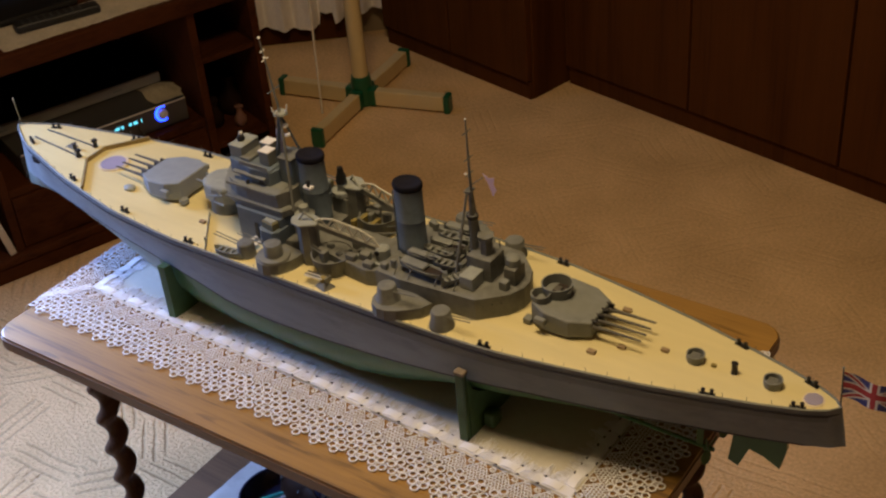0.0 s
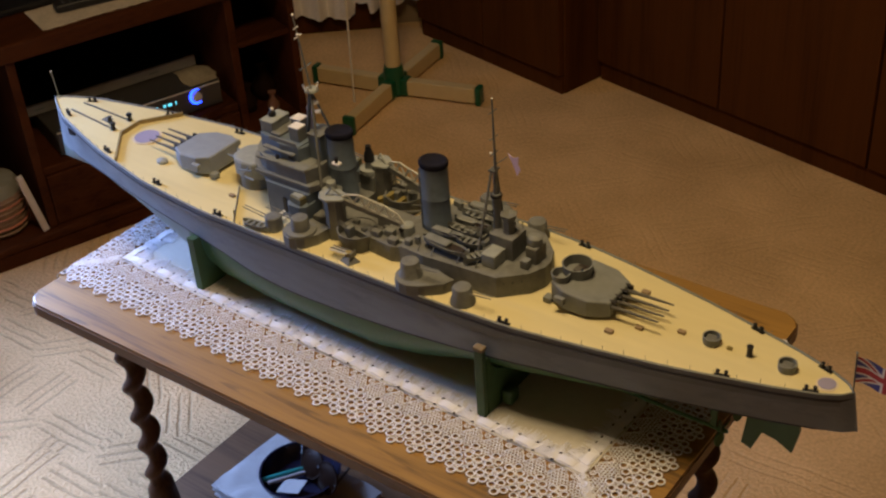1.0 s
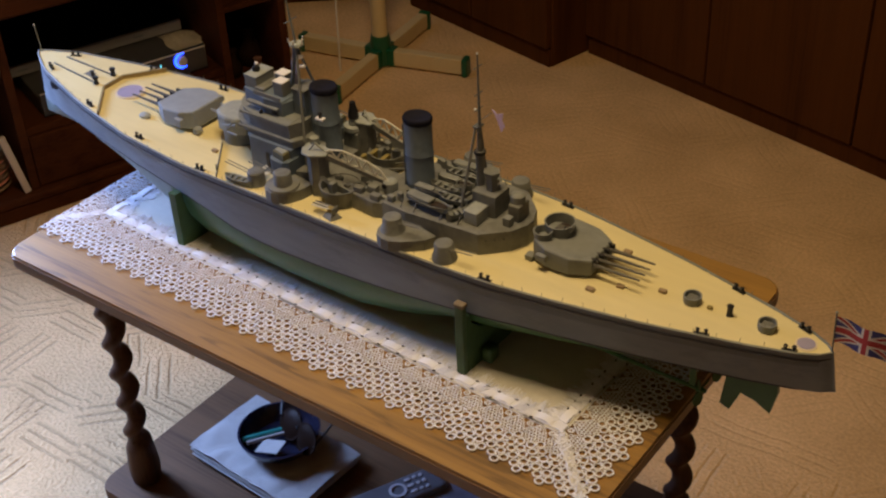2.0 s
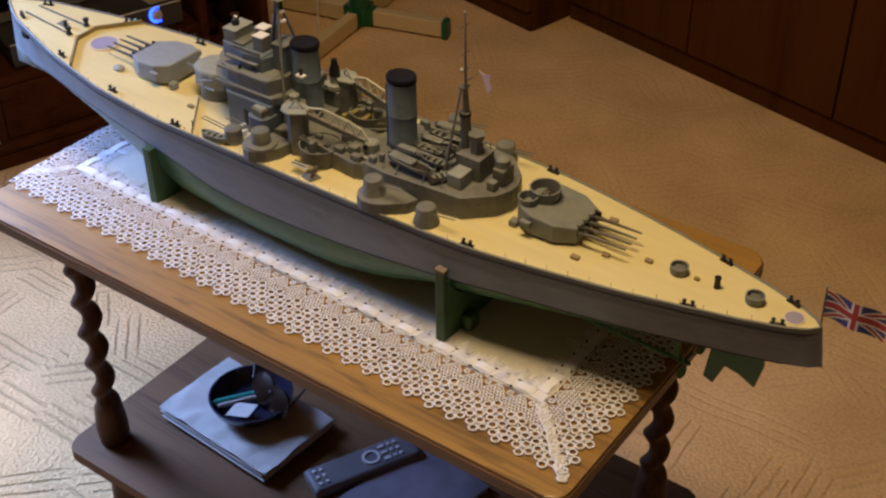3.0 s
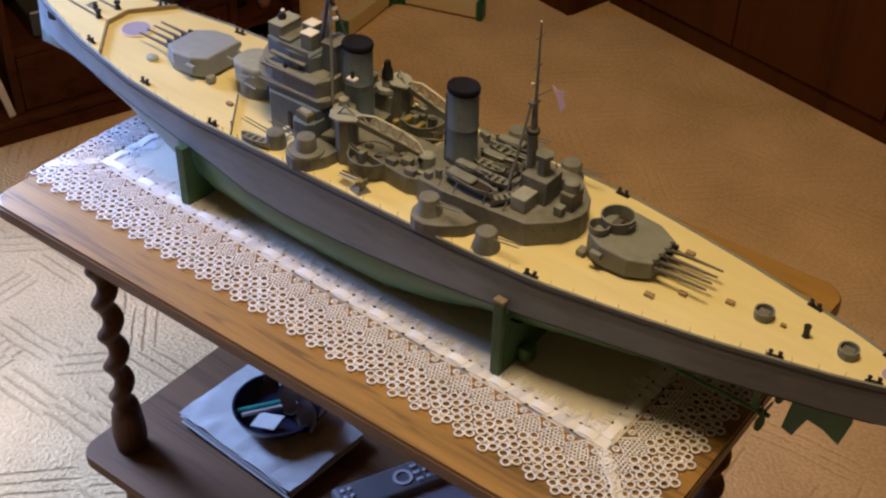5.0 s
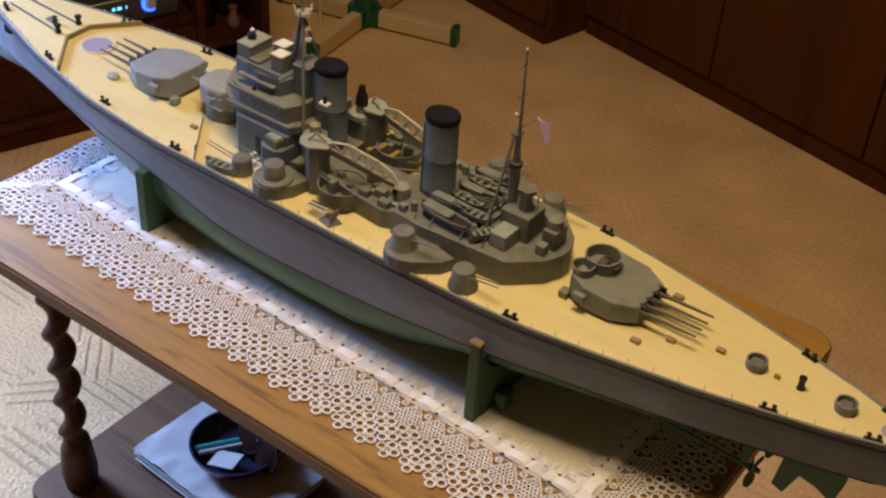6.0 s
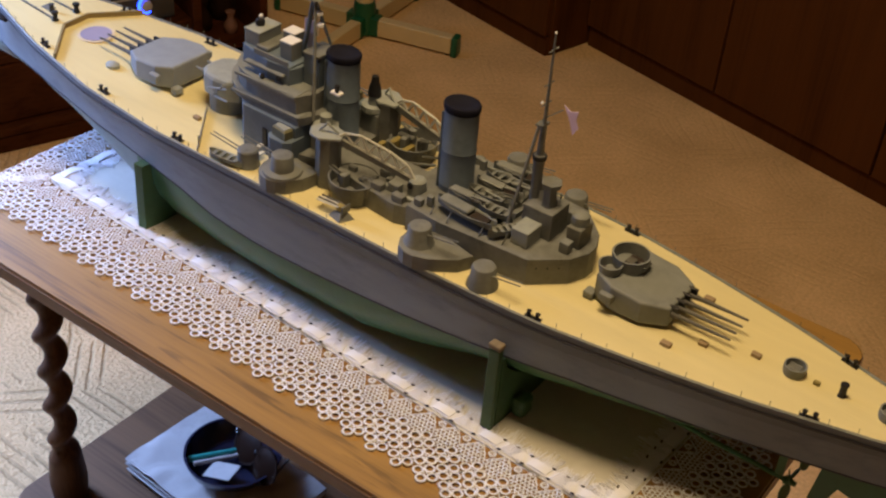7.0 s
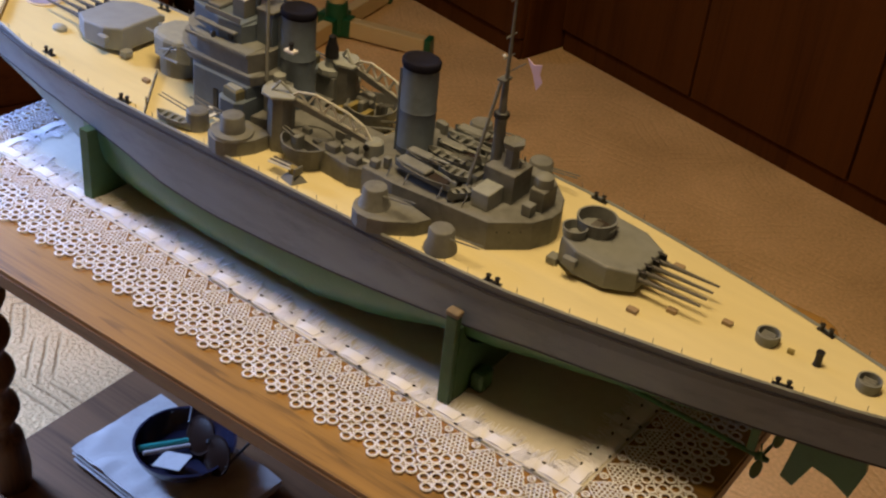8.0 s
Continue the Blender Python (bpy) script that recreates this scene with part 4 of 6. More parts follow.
# cradles
for x, s in ((-0.232, 1), (0.203, 1)):
    cr = thing("ship_cradle", (x, 0, ZT + 0.002), "green painted wooden cradle under the hull", "cradle", group="cradles under the ship")
    n = 16
    hw = max(water(x), 0.05)
    e, kz = fullness(x), keel(x) - 0.0006
    inner = []
    for i in range(n + 1):
        t = math.pi * i / n
        cs = math.cos(t)
        inner.append((math.copysign(hw * abs(cs) ** e, cs) + math.copysign(0.0006, cs), line(x) - (line(x) - kz) * math.sin(t)))
    out = [(0.092, ZT + 0.002), (0.092, ZW - 0.004)] + inner + [(-0.092, ZW - 0.004), (-0.092, ZT + 0.002)]
    b = bmesh.new()
    f = b.faces.new([b.verts.new((x, y, z)) for y, z in out])
    r = bmesh.ops.extrude_face_region(b, geom=[f])
    bmesh.ops.translate(b, verts=[v for v in r["geom"] if isinstance(v, bmesh.types.BMVert)], vec=(0.011, 0, 0))
    part("cradle_board", b, CRADLE_M, cr)
    if x > 0:
        for sd in (1, -1):
            part("cradle_arm", box(x, x + 0.011, min(sd * 0.0925, sd * 0.0995), max(sd * 0.0925, sd * 0.0995), ZT + 0.002, ZW + 0.008, 0.0012), CRADLE_M, cr)
            part("worn_edge", box(x - 0.0008, x + 0.0118, min(sd * 0.0912, sd * 0.1003), max(sd * 0.0912, sd * 0.1003), ZW + 0.0082, ZW + 0.0135, 0.0015), mat("worn_wood_edge", (0.20, 0.155, 0.095), 0.7, spread=0.35, scale=150), cr, "bare brown worn arm top")
            part("foot_block", box(x + 0.0112, x + 0.025, min(sd * 0.052, sd * 0.070), max(sd * 0.052, sd * 0.070), ZT + 0.002, ZT + 0.022, 0.004), CRADLE_M, cr)

# ---- clothes stand ----
st = thing("clothes_stand", ROOM @ Vector((-1.438, 1.041, 0)), "cream plastic stand pole with four feet and green caps", "stand")
sc = Matrix.Translation(ROOM @ Vector((-1.438, 1.041, 0)))
part("pole", lathe([(0.021, 0.05), (0.0205, 1.7)], 20), CREAM, st, m=sc, smooth=True)
part("hub", lathe([(0.026, 0.004), (0.027, 0.07), (0.024, 0.085)], 20), GREENCAP, st, "green plastic hub", m=sc, smooth=True)
for a in (15, 98, 191, 279):
    r = sc @ Matrix.Rotation(radians(a), 4, "Z")
    foot = part("foot_bar", box(0.022, 0.228, -0.014, 0.014, 0.006, 0.048, 0.003), CREAM, st, m=r)
    part("end_cap", box(0.2285, 0.244, -0.016, 0.016, 0.0, 0.051, 0.004), GREENCAP, foot, "green end cap", m=r)
    part("hub_socket", box(0.02, 0.042, -0.016, 0.016, 0.004, 0.051, 0.003), GREENCAP, foot, m=r)

# ---- fittings of the ship ----
def bollard(x, y, turn=0.0, big=1.0):
    """A black pair of bitts on a small plate."""
    z = sheer(x)
    m = Matrix.Translation((x, y, z)) @ Matrix.Rotation(radians(turn), 4, "Z") @ Matrix.Scale(big, 4)
    b = box(-0.0075, 0.0075, -0.0022, 0.0022, 0.0002, 0.0012, m=m)
    for s in (-0.004, 0.004):
        lathe([(0.0016, 0.0012), (0.0014, 0.0045), (0.0021, 0.005), (0.0021, 0.0063)], 10, (s, 0), bm=b, m=m)
    return part("bollard", b, BLACK, ship, "black twin bollard")


for x, y in ((-0.515, 0.021), (-0.400, 0.056), (-0.290, 0.074), (-0.176, 0.0835), (0.230, 0.0815), (0.453, 0.041), (0.532, 0.0185)):
    slope = math.degrees(math.atan2(half(x + 0.01) - half(x - 0.01), 0.02))
    for s in (1, -1):
        bollard(x, s * y, s * slope)


def stanchion_rows():
    for s in (1, -1):
        x = -0.50
        while x < 0.545:
            h = half(x)
            b = rod((x, s * (h - 0.0012), sheer(x) + 0.002), (x, s * (h - 0.0012), sheer(x) + 0.0070), 0.00026, 5)
            part("stanchion", b, GREYD, hull)
            x += 0.0215


stanchion_rows()
# ports and scuttles along the grey sides
for s in (1, -1):
    for k in range(34):
        x = -0.46 + 0.029 * k
        if k in (9, 10, 15, 22):
            continue
        y = half(x) * 0.3 + water(x) * 0.7
        zz = sheer(x) - (0.013 if x > 0.34 else 0.0165)
        yy = float(np.interp(zz, (sheer(x) - 0.02, sheer(x) - 0.004), (y, half(x))))
        part("porthole", lathe([(0.0009, 0), (0.0009, 0.0006)], 8, m=Matrix.Translation((x, s * (yy - 0.0001), zz)) @ Matrix.Rotation(radians(-90 * s), 4, "X")), BLACK, hull)
# rub marks: thin dark strake half-way down
for s in (1, -1):
    part("bilge_line", loft([[(x, s * (water(x) + 0.0003), line(x) + 0.0010), (x, s * (water(x) + 0.0005), line(x)), (x, s * (water(x) + 0.0002), line(x) - 0.0008)] for x in stations[3:-3]]), STRIPE, hull, "dark line along the waterline")

# foredeck gear
ZB = sheer(-0.45)
for s in (1, -1):
    x0, x1 = -0.520, -0.440
    b = bmesh.new()
    n = 26
    for k in range(n):
        f = k / (n - 1)
        x = x0 + (x1 - x0) * f
        box(x - 0.0013, x + 0.0013, s * (0.011 + 0.003 * f) - 0.0011, s * (0.011 + 0.003 * f) + 0.0011, sheer(x) + 0.0002, sheer(x) + 0.0016, bm=b)
    part("anchor_chain", b, GREYD, ship)
    part("capstan", lathe([(0.0040, ZB), (0.0028, ZB + 0.002), (0.0026, ZB + 0.006), (0.0042, ZB + 0.008), (0.0036, ZB + 0.010)], 14, (-0.434, s * 0.0145)), BLACK, ship, smooth=True)
    part("anchor", box(-0.507, -0.496, s * 0.0325 - 0.002, s * 0.0325 + 0.002, 0.727, 0.737, 0.001), BLACK, hull)
part("cable_holder", lathe([(0.003, ZB), (0.0024, ZB + 0.007), (0.0034, ZB + 0.009)], 12, (-0.452, -0.004)), BLACK, ship, smooth=True)
part("hawse_plate", box(-0.475, -0.455, -0.006, 0.004, ZB + 0.0002, ZB + 0.0012), GREYD, ship)
part("jackstaff", rod((-0.559, 0, sheer(-0.56)), (-0.563, 0, sheer(-0.56) + 0.040), 0.0006, 6), PALE, ship)
part("staff_truck", lathe([(0.0002, 0.791), (0.0011, 0.792), (0.0002, 0.7935)], 8, (-0.563, 0)), WHITE, ship)


def wall_strip(name, pts, h, t, material):
    """A low upright wall through deck points."""
    b = bmesh.new()
    rows = []
    for i, (x, y) in enumerate(pts):
        a, c = Vector(pts[max(0, i - 1)]), Vector(pts[min(len(pts) - 1, i + 1)])
        d = (c - a).normalized()
        n = Vector((-d.y, d.x)) * t / 2
        z = sheer(x)
        rows.append([(x + n.x, y + n.y, z), (x + n.x, y + n.y, z + h), (x - n.x, y - n.y, z + h), (x - n.x, y - n.y, z)])
    vs = [[b.verts.new(p) for p in r] for r in rows]
    for r, q in zip(vs, vs[1:]):
        for i in range(4):
            b.faces.new((r[i], r[(i + 1) % 4], q[(i + 1) % 4], q[i]))
    b.faces.new(vs[0])
    b.faces.new(vs[-1])
    return part(name, b, material, ship)


wall_strip("breakwater", [(-0.372, -0.0665), (-0.415, -0.018), (-0.417, 0.016), (-0.385, 0.0645)], 0.0055, 0.0025, mat("breakwater_ochre", (0.24, 0.18, 0.075), 0.6))
wall_strip("deck_seam", [(-0.195, -0.026), (-0.146, -0.0868)], 0.0045, 0.0012, GREYD)
wall_strip("deck_seam", [(-0.195, 0.026), (-0.146, 0.0868)], 0.0045, 0.0012, GREYD)
part("seam_post", rod((-0.152, -0.079, DZ), (-0.152, -0.079, DZ + 0.012), 0.0008, 6), BLACK, ship)
zc = sheer(-0.384)
d1 = part("deck_ring", lathe([(0.0195, zc - 0.0008), (0.0195, zc + 0.0008)], 36, (-0.384, -0.002)), mat("disc_rim", (0.66, 0.58, 0.46), 0.6), ship)
part("painted_disc", lathe([(0.0165, zc + 0.0008), (0.0165, zc + 0.0014)], 36, (-0.384, -0.002)), LILAC, d1, "lilac painted disc")
d2 = part("deck_ring", lathe([(0.0105, DZ - 0.0002), (0.0105, DZ + 0.0007)], 30, (0.541, -0.001)), mat("disc_rim_aft", (0.66, 0.58, 0.46), 0.6), ship)
part("painted_disc", lathe([(0.0085, DZ + 0.0007), (0.0085, DZ + 0.0013)], 30, (0.541, -0.001)), LILAC, d2, "lilac painted disc")
zv = sheer(-0.318)
for s in (1, -1):
    part("deck_vent", lathe([(0.0062, zv), (0.0062, zv + 0.003), (0.0045, zv + 0.0045), (0.001, zv + 0.005)], 16, (-0.322, s * 0.034), sx=1.3), PALE, ship, smooth=True)

# afterdeck gear
for x in (0.4225, 0.5010):
    t = part("winch_tub", lathe([(0.0085, DZ), (0.0092, DZ + 0.003), (0.0092, DZ + 0.0085), (0.0078, DZ + 0.0085), (0.0072, DZ + 0.003)], 24, (x, 0)), GREYT, ship, "round grey winch tub", smooth=True)
    for k in (-0.003, 0.0, 0.003):
        part("winch_drum", rod((x - 0.005, k, DZ + 0.0055), (x + 0.005, k, DZ + 0.0055), 0.0013, 8), GREYD, t)
part("vent_post", lathe([(0.0036, DZ), (0.0030, DZ + 0.001), (0.0028, DZ + 0.010), (0.0034, DZ + 0.0105), (0.0034, DZ + 0.012)], 14, (0.4625, 0)), BLACK, ship, "black deck post", smooth=True)
for x, y, a in ((0.329, -0.0385, 0.0045), (0.391, -0.002, 0.004), (0.442, -0.001, 0.0026), (0.352, -0.018, 0.004), (0.329, 0.0385, 0.0045), (-0.190, -0.044, 0.004), (-0.190, 0.044, 0.004)):
    part("deck_hatch", box(x - a, x + a, y - a * 0.62, y + a * 0.62, DZ, DZ + 0.0035, 0.0006), mat("hatch_brown", (0.30, 0.22, 0.13), 0.6) if a > 0.003 else YELLOW, ship)
# skeg, shafts and rudder
rud = bmesh.new()
side = [(0.470, ZW - 0.006), (0.519, ZW - 0.006), (0.5215, 0.662), (0.516, 0.634), (0.499, 0.643), (0.484, 0.646), (0.474, 0.619), (0.463, 0.623)]
lo = [rud.verts.new((x, -0.0025, z)) for x, z in side]
hi = [rud.verts.new((x, 0.0025, z)) for x, z in side]
rud.faces.new(lo)
rud.faces.new(hi[::-1])
for i in range(len(side)):
    rud.faces.new((lo[i], lo[(i + 1) % len(side)], hi[(i + 1) % len(side)], hi[i]))
part("rudder", rud, HULLGREEN, ship, "green rudder")
for s in (1, -1):
    part("propeller_shaft", rod((0.30, s * 0.024, 0.652), (0.446, s * 0.022, 0.648), 0.0022, 8), HULLGREEN, ship)
    pr = part("propeller_boss", rod((0.446, s * 0.022, 0.648), (0.456, s * 0.022, 0.648), 0.0042, 12, 0.002), HULLGREEN, ship)
    for k in range(3):
        a = 2.1 * k + 0.5
        m = Matrix.Translation((0.450, s * 0.022, 0.648)) @ Matrix.Rotation(a, 4, "X") @ Matrix.Rotation(radians(25), 4, "Z")
        part("blade", lathe([(0.0062, -0.0007), (0.0062, 0.0007)], 14, m=m @ Matrix.Translation((0, 0, 0.010)) @ Matrix.Rotation(radians(90), 4, "Y"), sx=1.25), HULLGREEN, pr)
    part("shaft_bracket", box(0.437, 0.444, s * 0.022 - 0.0012, s * 0.022 + 0.0012, 0.650, ZW - 0.004), HULLGREEN, ship)


# ensign at the stern: staff and cloth with crossed stripes
fs = part("ensign_staff", rod((0.5655, 0, DZ + 0.003), (0.5640, 0, DZ + 0.046), 0.0008, 8), GREYD, ship)
part("staff_truck", lathe([(0.0003, DZ + 0.0455), (0.0014, DZ + 0.047), (0.0003, DZ + 0.0485)], 10, (0.5640, 0)), PALE, fs)
W, H, NX, NY = 0.058, 0.029, 96, 48
fl = bmesh.new()
vs = [[fl.verts.new((0.5650 + W * i / NX * 0.985, 0.0035 * math.sin(9 * i / NX) * (i / NX), DZ + 0.0425 - H * j / NY - 0.004 * (i / NX) ** 1.5 + 0.001 * math.sin(12 * i / NX))) for j in range(NY + 1)] for i in range(NX + 1)]
for i in range(NX):
    for j in range(NY):
        f = fl.faces.new((vs[i][j], vs[i + 1][j], vs[i + 1][j + 1], vs[i][j + 1]))
        x, y = (i + 0.5) / NX * 2 - 1, (j + 0.5) / NY * 2 - 1
        dd = min(abs(y - x), abs(y + x))
        idx = 0
        if dd < 0.22:
            idx = 1
        if dd < 0.10:
            idx = 2
        if abs(x) < 0.16 or abs(y) < 0.32:
            idx = 1
        if abs(x) < 0.09 or abs(y) < 0.19:
            idx = 2
        f.material_index = idx
ens = part("ensign", fl, BLUE, fs, "small union flag on the stern staff")
ens.data.materials.append(WHITE)
ens.data.materials.append(RED)


# secondary guns
def barrels(x, y, z, dx, n=2, gap=0.0045, length=0.028, parent=None, rise=0.004, r=0.0008):
    for k in range(n):
        yy = y + (k - (n - 1) / 2) * gap
        part("gun_barrel", rod((x, yy, z), (x + dx * length, yy, z + rise), r, 6, r * 0.7), GREYD, parent or ship)


for s in (1, -1):
    barrels(-0.101, s * 0.070, DZ + 0.012, -1, length=0.042)
    barrels(-0.060, s * 0.073, DZ + 0.027, -1, length=0.040)
    barrels(0.116, s * 0.075, DZ + 0.026, 1, length=0.030)
    barrels(0.181, s * 0.073, DZ + 0.015, 1, length=0.030)
    # light guns on the open deck
    p0 = part("gun_platform", prism([(0.014, s * 0.070), (0.012, s * 0.082), (0.028, s * 0.086), (0.034, s * 0.072)][::s], DZ + 0.0002, DZ + 0.0060, 0.0006, top=[(0.018, s * 0.073), (0.017, s * 0.079), (0.025, s * 0.081), (0.028, s * 0.074)][::s]), GREYD, ship)
    part("gun_mount", box(0.018, 0.027, s * 0.0765 - 0.003, s * 0.0765 + 0.003, DZ + 0.0061, DZ + 0.0125, 0.001), YELLOW, p0)
    part("gun_shield", box(0.0265, 0.0282, s * 0.0765 - 0.0055, s * 0.0765 + 0.0055, DZ + 0.0065, DZ + 0.0140, 0.0005), GREYD, p0)
    for k in range(4):
        yy = s * 0.0765 + (k - 1.5) * 0.0024
        part("gun_barrel", rod((0.022, yy, DZ + 0.0115), (-0.003, yy, DZ + 0.0095 + 0.0010 * (k % 2)), 0.0009, 6), GUNMETAL if k % 2 else LATTICE, p0)
    # round gun tub beside the midship house
    t = part("gun_tub", lathe([(0.0225, DZ + 0.0105), (0.0236, DZ + 0.0215), (0.0222, DZ + 0.0215), (0.0212, DZ + 0.012)], 26, (0.009, s * 0.0440), cap=False), GREYD, ship)
    part("tub_floor", lathe([(0.0216, DZ + 0.0090), (0.0216, DZ + 0.0106)], 26, (0.009, s * 0.0440)), GREYD, t)
    part("tub_support", lathe([(0.0195, DZ), (0.0200, DZ + 0.009)], 26, (0.009, s * 0.0440)), GREYD, t)
    rg = random.Random(21)
    for k in range(6):
        x, y = 0.009 + rg.uniform(-0.011, 0.011), s * 0.0440 + rg.uniform(-0.010, 0.010)
        a, c, hgt = rg.uniform(0.003, 0.006), rg.uniform(0.0025, 0.005), rg.uniform(0.008, 0.016)
        part("gun_shield", box(x - a, x + a, y - c, y + c, DZ + 0.0107, DZ + 0.0107 + hgt, 0.0012), GREYT if k % 2 else GREYD, t)
    barrels(0.016, s * 0.043, DZ + 0.024, 1, n=2, gap=0.004, length=0.016, parent=t)
    barrels(0.002, s * 0.052, DZ + 0.024, -1, n=2, gap=0.004, length=0.014, parent=t)
    # life rafts and lockers along the midship house
    for k, (x, y) in enumerate(((0.036, 0.043), (0.050, 0.036), (0.062, 0.046), (0.030, 0.022))):
        if s > 0 and x < 0.06:
            continue
        part("deck_locker", box(x - 0.006, x + 0.006, s * y - 0.004, s * y + 0.004, DZ + 0.0202, DZ + 0.027 + 0.002 * (k % 2), 0.0008), GREYT if k % 2 else GREYD, ship)
    # ringed oval platform and black doorway by the bridge house
    o = part("lookout_house", prism([(-0.086, s * 0.036), (-0.086, s * 0.054), (-0.080, s * 0.059), (-0.064, s * 0.059), (-0.058, s * 0.053), (-0.058, s * 0.036)][::s], DZ, DZ + 0.032, 0.0008), GREYB, ship)
    part("house_roof", prism([(-0.082, s * 0.040), (-0.082, s * 0.053), (-0.064, s * 0.056), (-0.062, s * 0.040)][::s], DZ + 0.0322, DZ + 0.0410, 0.0012), OLIVE, o, "olive canvas cover")
    part("house_lid", prism([(-0.080, s * 0.042), (-0.080, s * 0.051), (-0.066, s * 0.054), (-0.064, s * 0.042)][::s], DZ + 0.0412, DZ + 0.0422, 0.0003), PALE, o)
    part("deck_ladder", box(-0.0995, -0.0955, s * 0.0500, s * 0.0590, DZ + 0.0120, DZ + 0.0135), LATTICE, o)
    part("deck_ladder", box(-0.0960, -0.0920, s * 0.0500, s * 0.0600, DZ + 0.0060, DZ + 0.0075), LATTICE, o)
    part("doorway", box(-0.1000, -0.0950, s * 0.0462 - 0.0012, s * 0.0462 + 0.0012, DZ + 0.010, DZ + 0.029), BLACK, lowh)
    # crane: cab, cone roof and lattice boom
    cab = part("crane_cab", lathe([(0.0122, DZ), (0.0116, DZ + 0.052)], 8, (-0.0225, s * 0.0430)), GREYD, ship)
    part("crane_roof", prism([(-0.038, s * 0.036), (-0.041, s * 0.046), (-0.034, s * 0.056), (-0.022, s * 0.058), (-0.006, s * 0.047), (-0.008, s * 0.034), (-0.024, s * 0.030)][::s], DZ + 0.0522, DZ + 0.0546, 0.0008), PALE, cab, "flat pale crane roof")
    for p, q in (((-0.030, 0.0470), (-0.023, 0.0440)), ((-0.013, 0.0400), (-0.023, 0.0440))):
        part("crane_post", rod((p[0], s * p[1], DZ + 0.0545), (q[0], s * q[1], DZ + 0.0640), 0.0012, 8), PALE, cab)
    A, B = Vector((-0.012, s * 0.0420, DZ + 0.0535)), Vector((0.064, s * 0.0270, DZ + (0.0345 if s < 0 else 0.0460)))
    n, upv = 5, Vector((0, 0, 0.0135))
    boom = bmesh.new()
    rod(A, B, 0.0013, 6, bm=boom)
    tops = [A.lerp(B, (k + 0.5) / n) + upv * (0.55 if k == 0 else 0.72 if k == n - 1 else 1.0) for k in range(n)]
    rod(A, tops[0], 0.0011, 6, bm=boom)
    rod(tops[-1], B, 0.0011, 6, bm=boom)
    for p, q in zip(tops, tops[1:]):
        rod(p, q, 0.0011, 6, bm=boom)
    for k, p in enumerate(tops):
        rod(A.lerp(B, k / n), p, 0.0013, 5, bm=boom)
        rod(p, A.lerp(B, (k + 1) / n), 0.0013, 5, bm=boom)
    part("crane_boom", boom, LATTICE, cab, "white lattice crane boom")
    wb = bmesh.new()
    side = Vector((0, 0.0014 * s, 0))
    low0, low1 = Vector((A.x, A.y, DZ + 0.046)), Vector((B.x, B.y, B.z - 0.005))
    face = [wb.verts.new(p) for p in (low0 - side, low1 - side, B - side - Vector((0, 0, 0.0014)), A - side - Vector((0, 0, 0.0014)))]
    f = wb.faces.new(face)
    r = bmesh.ops.extrude_face_region(wb, geom=[f])
    bmesh.ops.translate(wb, verts=[v for v in r["geom"] if isinstance(v, bmesh.types.BMVert)], vec=2 * side)
    part("boom_web", wb, GREYD, cab, "grey plate under the boom")
    r0 = part("boom_rest", lathe([(0.0085, DZ + 0.0202), (0.0080, DZ + 0.033), (0.0055, DZ + 0.035)], 18, (0.0655, s * 0.024)), PALE, ship)
    part("boom_sheave", lathe([(0.0030, -0.001), (0.0030, 0.001)], 14, m=Matrix.Translation((0.0635, s * 0.0325, DZ + 0.030)) @ Matrix.Rotation(radians(90), 4, "X")), BLACK, r0)
    # searchlight tower
    cx, cy = (-0.034, 0.036) if s > 0 else (-0.042, 0.024)
    sl = part("searchlight_tower", box(cx - 0.011, cx + 0.011, s * cy - 0.009, s * cy + 0.009, DZ, DZ + 0.040, 0.001), GREYT, ship)
    part("tower_top", lathe([(0.0115, DZ + 0.0402), (0.0125, DZ + 0.0420), (0.0122, DZ + 0.0465), (0.0060, DZ + 0.0470), (0.0056, DZ + 0.0560)], 12, (cx, s * cy)), PALE, sl)
    if s > 0:
        part("searchlight", lathe([(0.0066, DZ + 0.0562), (0.0060, DZ + 0.0640), (0.0040, DZ + 0.0700), (0.0034, DZ + 0.0760), (0.001, DZ + 0.0765)], 14, (cx, s * cy)), BLACK, sl, "black searchlight", smooth=True)
# catapult aircraft parts between the funnels
part("catapult", box(-0.012, 0.050, 0.013, 0.022, DZ + 0.0003, DZ + 0.010, 0.001), GREYD, ship)
for k in range(5):
    part("stowed_crate", box(-0.020 + 0.007 * k, -0.0145 + 0.007 * k, 0.026 + 0.003 * (k % 2), 0.040 + 0.002 * (k % 3), DZ + 0.0003, DZ + 0.014 + 0.004 * ((k * 7) % 3), 0.0008), YELLOW if k % 2 == 0 else GREYT, ship)
for y in (0.008, 0.024):
    part("catapult_rail", rod((0.012, y + 0.006, DZ + 0.0115), (0.053, y + 0.012, DZ + 0.0225), 0.0011, 6), GREYD, ship)

